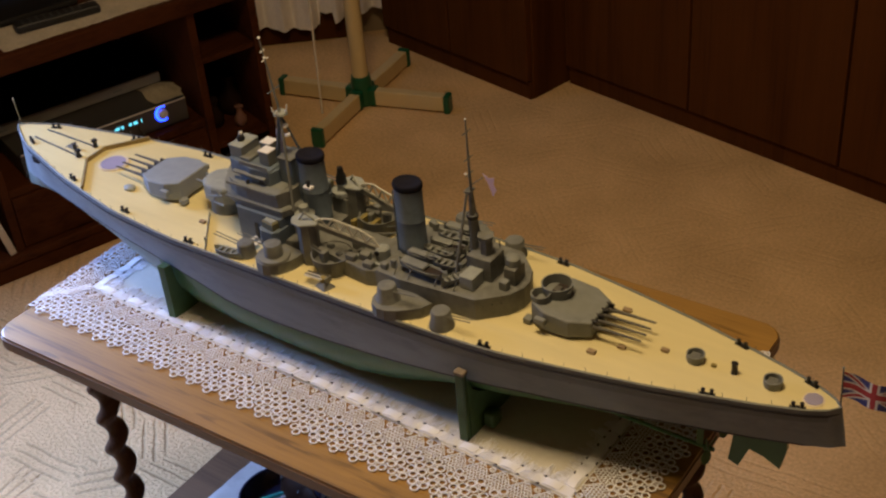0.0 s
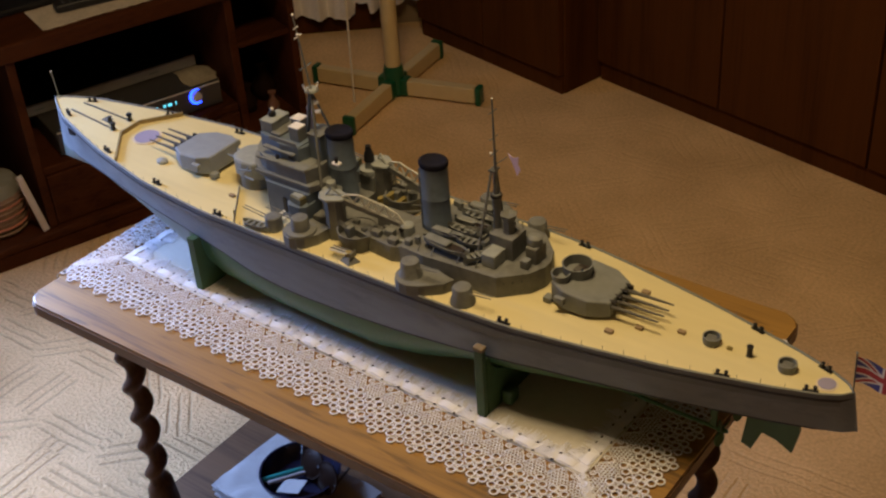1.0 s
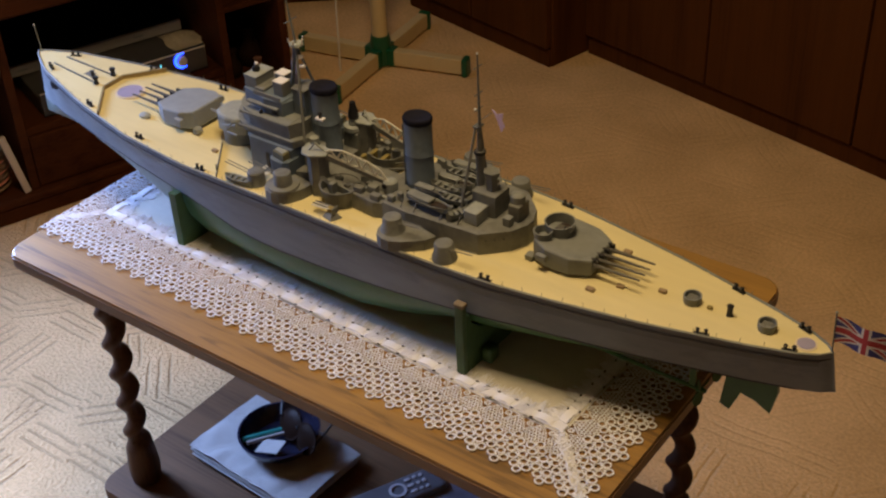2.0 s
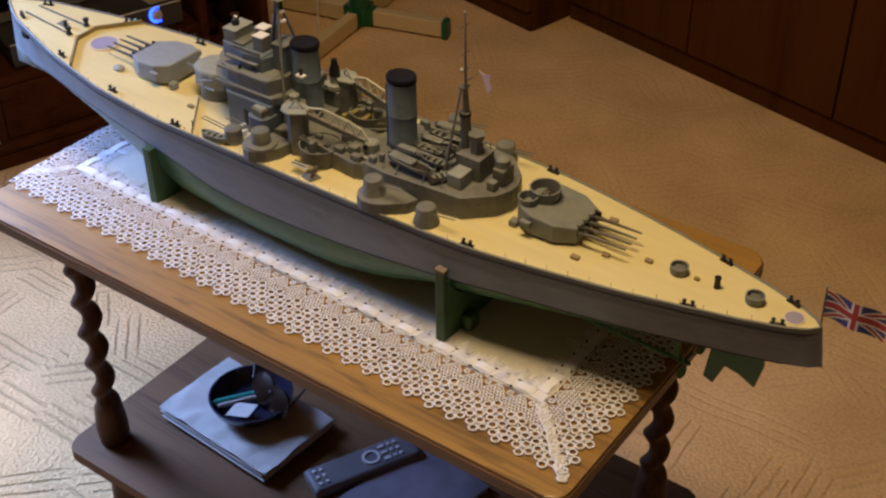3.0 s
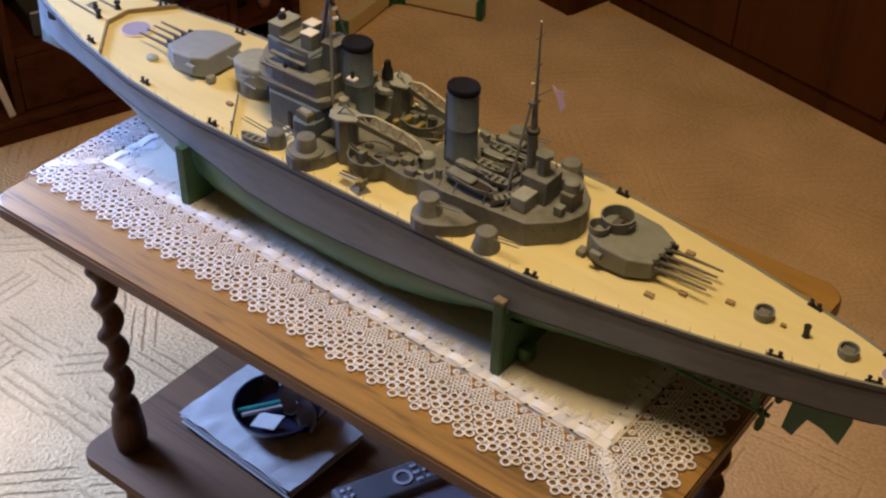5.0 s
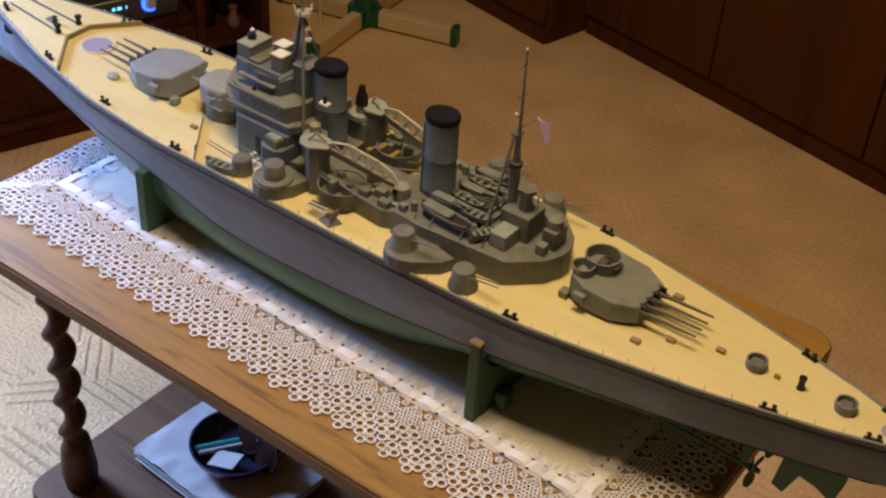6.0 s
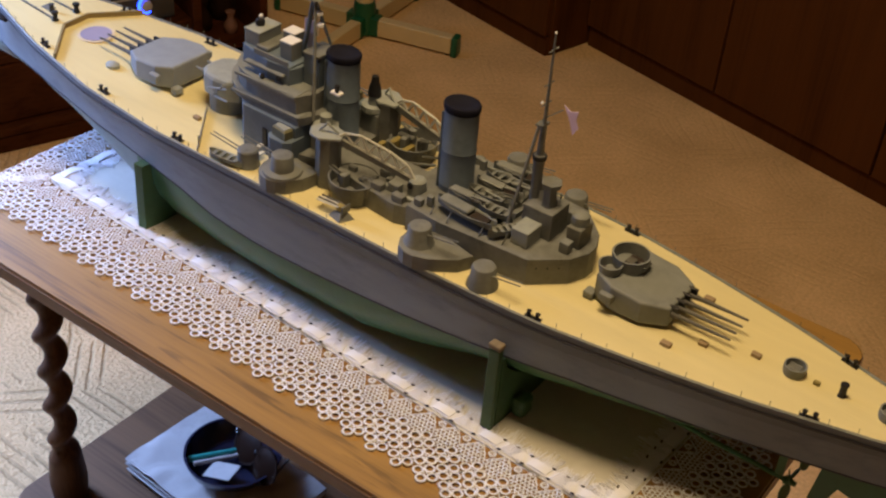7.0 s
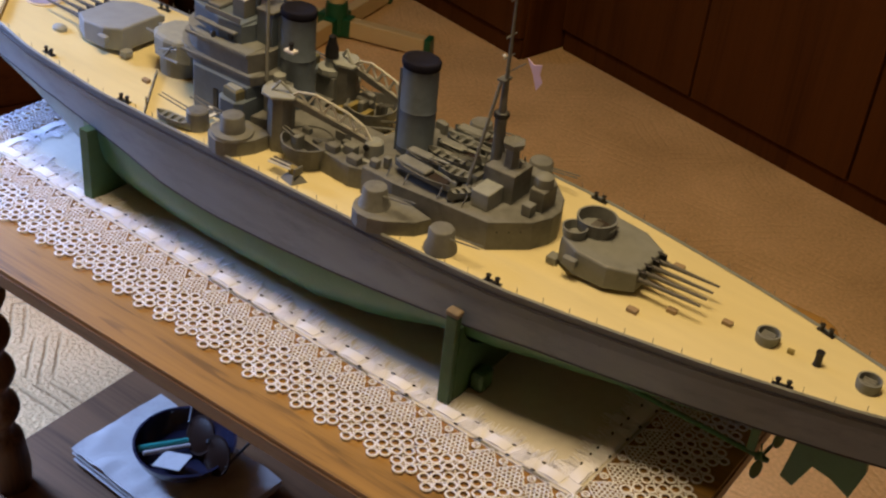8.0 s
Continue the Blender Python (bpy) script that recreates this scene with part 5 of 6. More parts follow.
# bridge details
for s in (1, -1):
    part("bridge_wing", box(-0.136, -0.088, s * 0.0300 - 0.003, s * 0.0300 + 0.003, DZ + 0.0790, DZ + 0.0815, 0.0008), GREYT, tow)
    part("window_slot", box(-0.098, -0.093, s * 0.0296 - 0.0008, s * 0.0296 + 0.0008, DZ + 0.0725, DZ + 0.0805), BLACK, tow)
    part("bridge_band", box(-0.140, -0.066, s * 0.0398 - 0.0012, s * 0.0398 + 0.0012, DZ + 0.0678, DZ + 0.0706), GREYT, mid2)
    part("bridge_band", box(-0.144, -0.062, s * 0.0416 - 0.0012, s * 0.0416 + 0.0012, DZ + 0.0495, DZ + 0.0522), GREYT, mid1)
    for p, q in (((-0.192, 0.0250, 0.027), (-0.158, 0.034, 0.041)), ((-0.186, 0.0255, 0.021), (-0.156, 0.036, 0.029)), ((-0.186, 0.0255, 0.021), (-0.164, 0.033, 0.043))):
        part("bracket_rod", rod((p[0], s * p[1], DZ + p[2]), (q[0], s * q[1], DZ + q[2]), 0.0012, 6), GREYT, t2)
fb = part("director_block", box(-0.1490, -0.1300, -0.018, 0.012, DZ + 0.0897, DZ + 0.1030, 0.001), GREYT, top)
part("block_lid", box(-0.1494, -0.1296, -0.0184, 0.0124, DZ + 0.1032, DZ + 0.1046, 0.0006), PALE, fb, "pale lid")
part("director", lathe([(0.0044, DZ + 0.1048), (0.0048, DZ + 0.1079), (0.0036, DZ + 0.1106), (0.0010, DZ + 0.1116)], 16, (-0.142, -0.004)), BLACK, fb, "black round director", smooth=True)
part("director_head", lathe([(0.0020, DZ + 0.1114), (0.0023, DZ + 0.1134), (0.0010, DZ + 0.1146)], 12, (-0.1428, -0.002)), WHITE, fb, smooth=True)
part("director_block", box(-0.1330, -0.1180, -0.020, 0.020, DZ + 0.0897, DZ + 0.0935, 0.001), GREYD, top)
for x, y in ((-0.109, 0.006), (-0.097, -0.011)):
    bx = part("director_box", box(x - 0.0074, x + 0.0074, y - 0.0070, y + 0.0070, DZ + 0.0897, DZ + 0.1060, 0.0010), GREYT, top)
    part("box_lid", box(x - 0.0076, x + 0.0076, y - 0.0072, y + 0.0072, DZ + 0.1062, DZ + 0.1076, 0.0006), WHITE, bx, "white lid")
part("parapet", box(-0.127, -0.086, -0.0285, -0.0268, DZ + 0.0896, DZ + 0.0945), GREYT, top)
part("radar_plate", box(-0.1035, -0.0915, 0.0145, 0.0157, DZ + 0.0897, DZ + 0.1190, 0.0005), LILAC, top)
part("rear_lid", box(-0.0805, -0.061, -0.014, 0.014, DZ + 0.1007, DZ + 0.1035, 0.0008), GREYD, rear)
# funnel gear
for cx in (-0.043, 0.0895):
    if cx < 0:
        part("siren_platform", box(cx + 0.004, cx + 0.015, -0.0235, -0.0165, DZ + 0.079, DZ + 0.0815, 0.0006), WHITE, ship)
        part("siren", lathe([(0.0018, DZ + 0.0815), (0.0026, DZ + 0.088)], 8, (cx + 0.010, -0.0205)), BLACK, ship)
    a, r = radians(225), 0.0157
    part("steam_pipe", rod((cx + 1.12 * r * math.cos(a), r * math.sin(a), DZ + 0.022), (cx + 1.1 * r * math.cos(a), r * 0.98 * math.sin(a), DZ + 0.102), 0.0009, 6), GREYB, ship)

# ---- fore mast fittings ----
for p, q, r in (((-0.100, 0, DZ + 0.052), (-0.080, 0, DZ + 0.150), 0.0022), ((-0.060, 0.028, DZ + 0.050), (-0.078, 0, DZ + 0.150), 0.0014)):
    part("mast_leg", rod(p, q, r, 8), GREYB, fm)
for z, r in ((0.152, 0.0085), (0.137, 0.0042), (0.126, 0.0036)):
    part("mast_platform", lathe([(r, DZ + z), (r * 0.9, DZ + z + 0.0025)], 14, (-0.077 + (0.152 - z) * 0.2, 0)), WHITE if z < 0.14 else PALE, fm)
for k in range(5):
    a = 72 * k
    part("platform_post", rod((-0.077 + 0.008 * math.cos(radians(a)), 0.008 * math.sin(radians(a)), DZ + 0.1545), (-0.077 + 0.009 * math.cos(radians(a)), 0.009 * math.sin(radians(a)), DZ + 0.160), 0.0009, 6), WHITE, fm)
for z, w in ((0.180, 0.010), (0.215, 0.006), (0.225, 0.004)):
    x = -0.078 - 0.013 * (z - 0.155) / 0.085
    part("yard", rod((x, -w, DZ + z), (x, w, DZ + z + 0.001), 0.0006, 6), WHITE if z > 0.2 else GREYB, fm)
part("aerial_knot", lathe([(0.0004, DZ + 0.2165), (0.0020, DZ + 0.218), (0.0004, DZ + 0.2195)], 8, (-0.0876, 0)), WHITE, fm)
part("mast_truck", lathe([(0.0004, DZ + 0.2385), (0.0018, DZ + 0.2405), (0.0004, DZ + 0.242)], 8, (-0.091, 0)), WHITE, fm)

# ---- boats ----
def ship_boat(x, y, z, length, width, turn, cover=False, material=None):
    """An open ship's boat: lofted shell, thwarts and gunwale."""
    m = Matrix.Translation((x, y, z)) @ Matrix.Rotation(radians(turn), 4, "Z")
    n = 12
    rows, inner = [], []
    for k in range(n + 1):
        f = k / n
        w = width / 2 * (1 - abs(2 * f - 1) ** 2.6) ** 0.6 if 0 < f < 1 else 0.0003
        if f > 0.85:
            w = max(w, width / 2 * 0.55)
        xx = (f - 0.5) * length
        up0 = 0.0016 * (2 * f - 1) ** 2
        rows.append([(xx, w, 0.0075 + up0), (xx, w * 0.9, 0.004), (xx, w * 0.45, 0.0008), (xx, 0, 0.0), (xx, -w * 0.45, 0.0008), (xx, -w * 0.9, 0.004), (xx, -w, 0.0075 + up0), (xx, -w * 0.78, 0.0072 + up0), (xx, -w * 0.5, 0.0028), (xx, 0, 0.0022), (xx, w * 0.5, 0.0028), (xx, w * 0.78, 0.0072 + up0), (xx, w, 0.0075 + up0)])
    b = loft(rows)
    ob = part("ship_boat", b, material or GREYT, ship, "small grey ship's boat", m=m)
    if cover:
        part("boat_canopy", box(-length * 0.42, length * 0.10, -width * 0.36, width * 0.36, 0.0068, 0.0105, 0.0015), GREYT, ob, m=m)
        part("boat_well", box(length * 0.12, length * 0.40, -width * 0.30, width * 0.30, 0.0060, 0.0074, 0.0004), BLACK_IN, ob, m=m)
    else:
        for k in range(4):
            f = -0.30 + 0.2 * k
            part("thwart", box(f * length - 0.0015, f * length + 0.0015, -width * 0.40, width * 0.40, 0.0060, 0.0073), GREYT, ob, m=m)
    return ob


ship_boat(-0.1135, -0.0815, DZ + 0.0005, 0.040, 0.012, 6, material=PALE)
ship_boat(-0.1135, 0.0815, DZ + 0.0005, 0.040, 0.012, -6, material=PALE)
ZD = DZ + 0.0262
ship_boat(0.128, -0.0385, ZD + 0.004, 0.062, 0.0165, -4, cover=True)
ship_boat(0.116, -0.0180, ZD + 0.003, 0.042, 0.0125, 2, cover=True)
ship_boat(0.146, -0.0185, ZD + 0.003, 0.036, 0.0120, 3)
ship_boat(0.128, -0.0030, ZD + 0.003, 0.044, 0.0125, 0)
ship_boat(0.128, 0.0125, ZD + 0.003, 0.048, 0.0125, 0, cover=True)
ship_boat(0.124, 0.0280, ZD + 0.003, 0.042, 0.0125, -2)
ship_boat(0.130, 0.0430, ZD + 0.004, 0.056, 0.0145, 4, cover=True)
ship_boat(0.166, -0.0350, ZD + 0.001, 0.030, 0.0095, 62)
for k in range(7):
    x = 0.104 + 0.009 * k
    part("boat_chock", box(x - 0.0010, x + 0.0010, -0.026, 0.046, ZD + 0.0005, ZD + 0.0045), GREYD, ship)
for k in range(12):
    rr = random.Random(k)
    x, y = 0.100 + 0.05 * rr.random(), -0.03 + 0.07 * rr.random()
    part("boat_spar", rod((x, y, ZD + 0.0125), (x + 0.022, y + rr.uniform(-0.004, 0.004), ZD + 0.0135), 0.0008, 5), PALE if k % 2 else GREYD, ship)

# ---- aft control blocks ----
part("engine_hatch", box(0.174, 0.191, -0.038, -0.016, ZD, ZD + 0.0150, 0.001), PALE, aft)
part("control_house", prism([(0.170, -0.0155), (0.199, -0.0155), (0.199, 0.012), (0.170, 0.012)], ZD, ZD + 0.026, 0.001), GREYD, aft)
part("control_tower", lathe([(0.0068, ZD + 0.0262), (0.0062, ZD + 0.0420), (0.0085, ZD + 0.0435), (0.0098, ZD + 0.0485), (0.0090, ZD + 0.0486), (0.002, ZD + 0.0470)], 6, (0.1865, -0.0015)), GREYD, aft)
rb = part("director_tower", box(0.2105, 0.2245, -0.009, 0.012, ZD, ZD + 0.019, 0.0015), GREYD, aft)
part("director_head", lathe([(0.0082, ZD + 0.0192), (0.0078, ZD + 0.0270), (0.0050, ZD + 0.0292), (0.0020, ZD + 0.0296)], 16, (0.2165, 0.002)), GREYT, rb, smooth=True)
part("ready_locker", box(0.212, 0.221, -0.0215, -0.0125, ZD, ZD + 0.010, 0.0008), GREYT, aft)
part("ready_locker", box(0.196, 0.206, 0.016, 0.026, ZD, ZD + 0.014, 0.0008), GREYT, aft)
for s in (1, -1):
    for x in (0.206, 0.213, 0.220):
        y = float(np.interp(x, (0.200, 0.226), (0.049, 0.024)))
        part("scuttle", lathe([(0.0008, 0), (0.0008, 0.0006)], 8, m=Matrix.Translation((x, s * (y + 0.0002), DZ + 0.017)) @ Matrix.Rotation(radians(-90 * s), 4, "X")), BLACK, aft)
part("main_mast_foot", lathe([(0.0045, DZ + 0.026), (0.0042, DZ + 0.070), (0.0052, DZ + 0.0905), (0.0052, DZ + 0.0935), (0.0030, DZ + 0.094), (0.0026, DZ + 0.122)], 12, (0.1705, 0)), GREYD, mm)
part("mast_collar", lathe([(0.0064, DZ + 0.0900), (0.0064, DZ + 0.0935)], 12, (0.1705, 0)), BLACK, mm)
for s in (-1, 1):
    part("mast_leg", rod((0.162, s * 0.027, ZD), (0.1685, s * 0.004, DZ + 0.122), 0.0014, 8), GREYD, mm)
part("mast_crosstree", box(0.1655, 0.1725, -0.0055, 0.0055, DZ + 0.1215, DZ + 0.1235), GREYD, mm)
for z in (0.142, 0.160, 0.190):
    part("yard", rod((0.1702, -0.007, DZ + z), (0.1702, 0.007, DZ + z), 0.0006, 6), GREYD, mm)
part("mast_light", lathe([(0.0004, DZ + 0.1415), (0.0016, DZ + 0.143), (0.0004, DZ + 0.1445)], 8, (0.168, -0.003)), WHITE, mm)
part("mast_truck", lathe([(0.0003, DZ + 0.203), (0.0012, DZ + 0.2045), (0.0003, DZ + 0.206)], 8, (0.170, 0)), WHITE, mm)
part("gaff", rod((0.170, 0, DZ + 0.128), (0.186, 0, DZ + 0.142), 0.0006, 6), GREYD, mm)
b = bmesh.new()
pts = [(0.1865, 0.147), (0.1930, 0.143), (0.2000, 0.1455), (0.1990, 0.137), (0.2020, 0.131), (0.1975, 0.123), (0.1930, 0.135)]
lo = [b.verts.new((x, 0.0, DZ + z)) for x, z in pts]
hi = [b.verts.new((x, 0.0006, DZ + z)) for x, z in pts]
b.faces.new(lo)
b.faces.new(hi[::-1])
for i in range(len(pts)):
    b.faces.new((lo[i], lo[(i + 1) % len(pts)], hi[(i + 1) % len(pts)], hi[i]))
part("signal_flag", b, mat("pale_lilac_cloth", (0.72, 0.58, 0.95), 0.7), mm, "small pale lilac signal flag")

# ledges round the bridge tiers, slots in their faces and small fins on the roof
for z, rim, mt in ((0.0516, [(-0.1742, 0.0), (-0.1712, 0.0105), (-0.1642, 0.0208), (-0.154, 0.0310), (-0.1405, 0.0390), (-0.120, 0.0430), (-0.060, 0.0430)], GREYT), (0.0700, [(-0.1612, 0.0), (-0.1592, 0.0125), (-0.1532, 0.0238), (-0.144, 0.0320), (-0.1305, 0.0375), (-0.112, 0.0400), (-0.066, 0.0400)], GREYT)):
    part("tier_ledge", prism(both(rim), DZ + z, DZ + z + 0.0011), mt, mid2)
for s in (1, -1):
    part("signal_lamp", lathe([(0.0022, DZ + 0.0712), (0.0026, DZ + 0.0745), (0.0014, DZ + 0.0762)], 10, (-0.112, s * 0.034)), BLACK, mid2, smooth=True)
    for x, y, a, h in ((0.084, 0.046, 0.004, 0.007), (0.092, 0.040, 0.003, 0.010), (0.160, 0.043, 0.0035, 0.006)):
        part("vent_box", box(x - a, x + a, s * y - a * 0.8, s * y + a * 0.8, ZD, ZD + h, 0.0008), GREYT if h > 0.0065 else GREYD, aft)
    for x, y in ((0.100, 0.051), (0.118, 0.052), (0.150, 0.049), (0.172, 0.046)):
        part("davit", rod((x, s * y, ZD), (x + 0.002, s * (y - 0.004), ZD + 0.010), 0.0007, 6), GREYD, aft)
for k in range(10):
    rr = random.Random(60 + k)
    x, y = rr.uniform(0.020, 0.072), rr.uniform(-0.046, -0.014)
    part("deck_fitting", box(x - 0.002, x + rr.uniform(0.002, 0.006), y - 0.002, y + rr.uniform(0.001, 0.004), DZ + 0.0202, DZ + 0.0202 + rr.uniform(0.002, 0.006), 0.0006), (GREYT, GREYD, PALE)[k % 3], ship)

# ---- on the lower shelf ----
ZS = 0.2005
pm = Matrix.Translation((-0.193, -0.022, 0)) @ Matrix.Rotation(radians(-3), 4, "Z")
pap = thing("newspaper_stack", (-0.193, -0.022, ZS), "stack of folded white newspapers on the lower shelf", "newspapers")
rr = random.Random(3)
for k in range(7):
    dx, dy = rr.uniform(-0.006, 0.006), rr.uniform(-0.005, 0.005)
    b = box(-0.104 + dx, 0.104 + dx, -0.066 + dy, 0.066 + dy, ZS + 0.0030 * k, ZS + 0.0030 * k + 0.0027, 0.0010, seg=1)
    part("newspaper", b, PAPER, pap, m=pm)
b = bmesh.new()
vs = [[b.verts.new((-0.107 + 0.214 * i / 30, -0.068 + 0.136 * j / 20, ZS + 0.0213 + 0.0042 * noise.noise((i * 0.21, j * 0.16, 4.0)) + 0.0022 * noise.noise((i * 0.5, j * 0.4, 9.0)) - 0.0016 * (abs(j - 10) / 10) ** 3)) for j in range(21)] for i in range(31)]
for i in range(30):
    for j in range(20):
        b.faces.new((vs[i][j], vs[i + 1][j], vs[i + 1][j + 1], vs[i][j + 1]))
e = bmesh.ops.extrude_face_region(b, geom=list(b.faces))
bmesh.ops.translate(b, verts=[v for v in e["geom"] if isinstance(v, bmesh.types.BMVert)], vec=(0, 0, 0.0010))
part("newspaper", b, PAPER, pap, "rumpled top sheet", smooth=True, m=pm)
bw = thing("glass_bowl", (-0.188, -0.012, ZS + 0.0244), "dark glass bowl with spectacles and pens in it", "bowl")
BZ = ZS + 0.0246
part("bowl", lathe([(0.024, BZ), (0.043, BZ + 0.004), (0.056, BZ + 0.018), (0.060, BZ + 0.030), (0.057, BZ + 0.030), (0.052, BZ + 0.016), (0.043, BZ + 0.0075), (0.001, BZ + 0.006)], 36, (-0.188, -0.012), cap=False), GLASSY, bw, smooth=True)
pen = thing("pen", (-0.205, -0.020, BZ + 0.010), "teal plastic pen lying in the bowl", "pen")
part("barrel", rod((-0.226, -0.050, BZ + 0.020), (-0.188, 0.012, BZ + 0.016), 0.0038, 10), TEAL, pen)
part("tip", rod((-0.226, -0.050, BZ + 0.020), (-0.229, -0.055, BZ + 0.0204), 0.0036, 10, 0.0012), BLACK, pen)
pen = thing("pen", (-0.195, -0.024, BZ + 0.010), "pale blue pen lying in the bowl", "pen")
part("barrel", rod((-0.215, -0.052, BZ + 0.021), (-0.182, 0.004, BZ + 0.017), 0.0030, 10), PAPER, pen)
card = thing("paper_card", (-0.178, -0.044, BZ + 0.012), "small white card tucked in the bowl", "card")
part("sheet", box(-0.019, 0.019, -0.014, 0.014, 0, 0.0010, m=Matrix.Translation((-0.180, -0.040, BZ + 0.0225)) @ Matrix.Rotation(radians(12), 4, "Z") @ Matrix.Rotation(radians(-14), 4, "Y")), PAPER, card)
gl = thing("spectacles", (-0.165, 0.000, BZ + 0.012), "brown sunglasses resting in the bowl", "spectacles")
for x, y, tilt in ((-0.180, 0.002, 54), (-0.142, -0.010, 62)):
    mm2 = Matrix.Translation((x, y, BZ + 0.034)) @ Matrix.Rotation(radians(-20), 4, "Z") @ Matrix.Rotation(radians(tilt), 4, "X")
    part("lens", lathe([(0.0195, -0.0040), (0.0200, -0.0028), (0.0150, -0.0006), (0.0080, 0.0006), (0.001, 0.0010)], 24, sx=1.18, m=mm2), BROWN_GLASS, gl, smooth=True)
    part("rim", lathe([(0.0200, -0.0042), (0.0222, -0.0042), (0.0222, -0.0020), (0.0200, -0.0020)], 24, sx=1.18, m=mm2, cap=False), mat("tortoise_frame", (0.020, 0.010, 0.007), 0.7, spread=0.5, scale=120, spec=0.1), gl, smooth=True)
part("bridge", rod((-0.161, -0.001, BZ + 0.041), (-0.157, -0.006, BZ + 0.041), 0.0016, 8), DARKMET, gl)
for p, q in (((-0.203, 0.010, BZ + 0.034), (-0.232, 0.046, BZ + 0.0360)), ((-0.119, -0.016, BZ + 0.034), (-0.128, 0.048, BZ + 0.037))):
    part("temple", rod(p, q, 0.0018, 8), BLACK, gl)


def remote(place, turn, label, length=0.16, width=0.048):
    m = Matrix.Translation(place) @ Matrix.Rotation(radians(turn), 4, "Z")
    r = thing("remote_control", place, label, "remote control")
    part("shell", box(-length / 2, length / 2, -width / 2, width / 2, 0, 0.018, 0.006, seg=3), REMOTE, r, m=m)
    part("ring_button", lathe([(0.013, 0.0175), (0.013, 0.0198), (0.009, 0.0198), (0.009, 0.0178)], 20, (0.012, 0), cap=False), BUTTON, r, m=m)
    for i in range(6):
        for j in range(3):
            x, y = -0.066 + 0.0095 * i if i < 5 else 0.060, -0.012 + 0.012 * j
            part("button", lathe([(0.0030, 0.0178), (0.0030, 0.0195), (0.0018, 0.0201)], 10, (x + (0.10 if i < 3 else 0) - (0.03 if i >= 3 else 0), y)), BUTTON, r, m=m)
    return r


remote((0.000, 0.004, ZS), 64, "grey remote control with pale round buttons")
mg = thing("magazine", (0.085, 0.00, ZS), "glossy blue and white magazine on the lower shelf", "magazine")
mm3 = Matrix.Translation((0.085, 0.00, ZS)) @ Matrix.Rotation(radians(-12), 4, "Z")
part("pages", box(-0.060, 0.060, -0.085, 0.085, 0, 0.008, 0.0012), PAPER, mg, m=mm3)
part("cover", box(-0.061, 0.061, -0.086, 0.086, 0.0082, 0.0092, 0.0003), MAGAZINE, mg, m=mm3)
mg = thing("magazine", (0.27, 0.0, ZS), "second glossy magazine under the table", "magazine")
mm3 = Matrix.Translation((0.27, -0.04, ZS)) @ Matrix.Rotation(radians(8), 4, "Z")
part("pages", box(-0.075, 0.075, -0.10, 0.10, 0, 0.016, 0.0012), PAPER, mg, m=mm3)
part("cover", box(-0.076, 0.076, -0.101, 0.101, 0.0162, 0.0172, 0.0003), MAGAZINE, mg, m=mm3)

# ---- in and on the television cabinet ----
rc = thing("av_receiver", CAB @ Vector((-1.62, 0.40, 0.1985)), "dark grey disc receiver with a glowing blue ring", "receiver")
part("case", box(-1.80, -1.505, 0.17, 0.575, 0.2005, 0.2445, 0.003), mat("receiver_case", (0.045, 0.042, 0.042), 0.45, scale=60), rc, m=CAB)
fr = part("front_panel", box(-1.5045, -1.495, 0.17, 0.580, 0.2015, 0.2600, 0.002), mat("receiver_front", (0.03, 0.03, 0.034), 0.3), rc, m=CAB)
part("front_rim", box(-1.4945, -1.4925, 0.17, 0.578, 0.2545, 0.2580, 0.0006), SILVER, fr, m=CAB)
BLUEGLOW = glow("blue_ring_light", (0.010, 0.045, 1.0), 11.0)
ring = bmesh.new()
n = 30
rows = []
for k in range(n + 1):
    a = radians(60 + 245 * k / n)
    wd = 0.0065 * (0.35 + 0.65 * math.sin(math.pi * k / n))
    for_ = [(0.019 - wd, 0.0), (0.019, 0.0), (0.019, 0.0015), (0.019 - wd, 0.0015)]
    rows.append([ring.verts.new((-1.4940 + h, 0.515 + r * math.cos(a), 0.2370 + r * math.sin(a))) for r, h in for_])
for p, q in zip(rows, rows[1:]):
    for j in range(4):
        ring.faces.new((p[j], p[(j + 1) % 4], q[(j + 1) % 4], q[j]))
part("ring_light", ring, BLUEGLOW, fr, "glowing blue ring", m=CAB)
part("knob", lathe([(0.0125, 0), (0.0115, 0.009), (0.0100, 0.010)], 24, m=Matrix.Translation((-1.4945, 0.515, 0.2370)) @ Matrix.Rotation(radians(90), 4, "Y")), SILVER, fr, m=CAB, smooth=True)
CYAN = glow("display_glow", (0.15, 0.75, 0.95), 1.5)
for v, w in ((0.400, 0.012), (0.413, 0.006), (0.433, 0.007), (0.446, 0.010), (0.462, 0.003)):
    part("display_mark", box(-1.4945, -1.4938, v - w / 2, v + w / 2, 0.2340, 0.2410), CYAN, fr, m=CAB)
for v in (0.20, 0.55):
    part("foot", lathe([(0.010, 0.1985), (0.010, 0.2004)], 12, (-1.53, v)), BLACK, rc, m=CAB)
dv = thing("disc_player", CAB @ Vector((-1.70, 0.33, 0.245)), "slim silver-fronted player on the receiver", "disc player")
part("case", box(-1.92, -1.652, 0.15, 0.575, 0.2450, 0.268, 0.002), BLACK, dv, m=CAB)
part("front_bar", box(-1.6515, -1.640, 0.12, 0.583, 0.2455, 0.2690, 0.002), SILVER, dv, "silver front bar", m=CAB)
for v in (0.18, 0.47):
    part("tray_mark", box(-1.6398, -1.6392, v - 0.012, v + 0.012, 0.256, 0.259), PALE, dv, m=CAB)
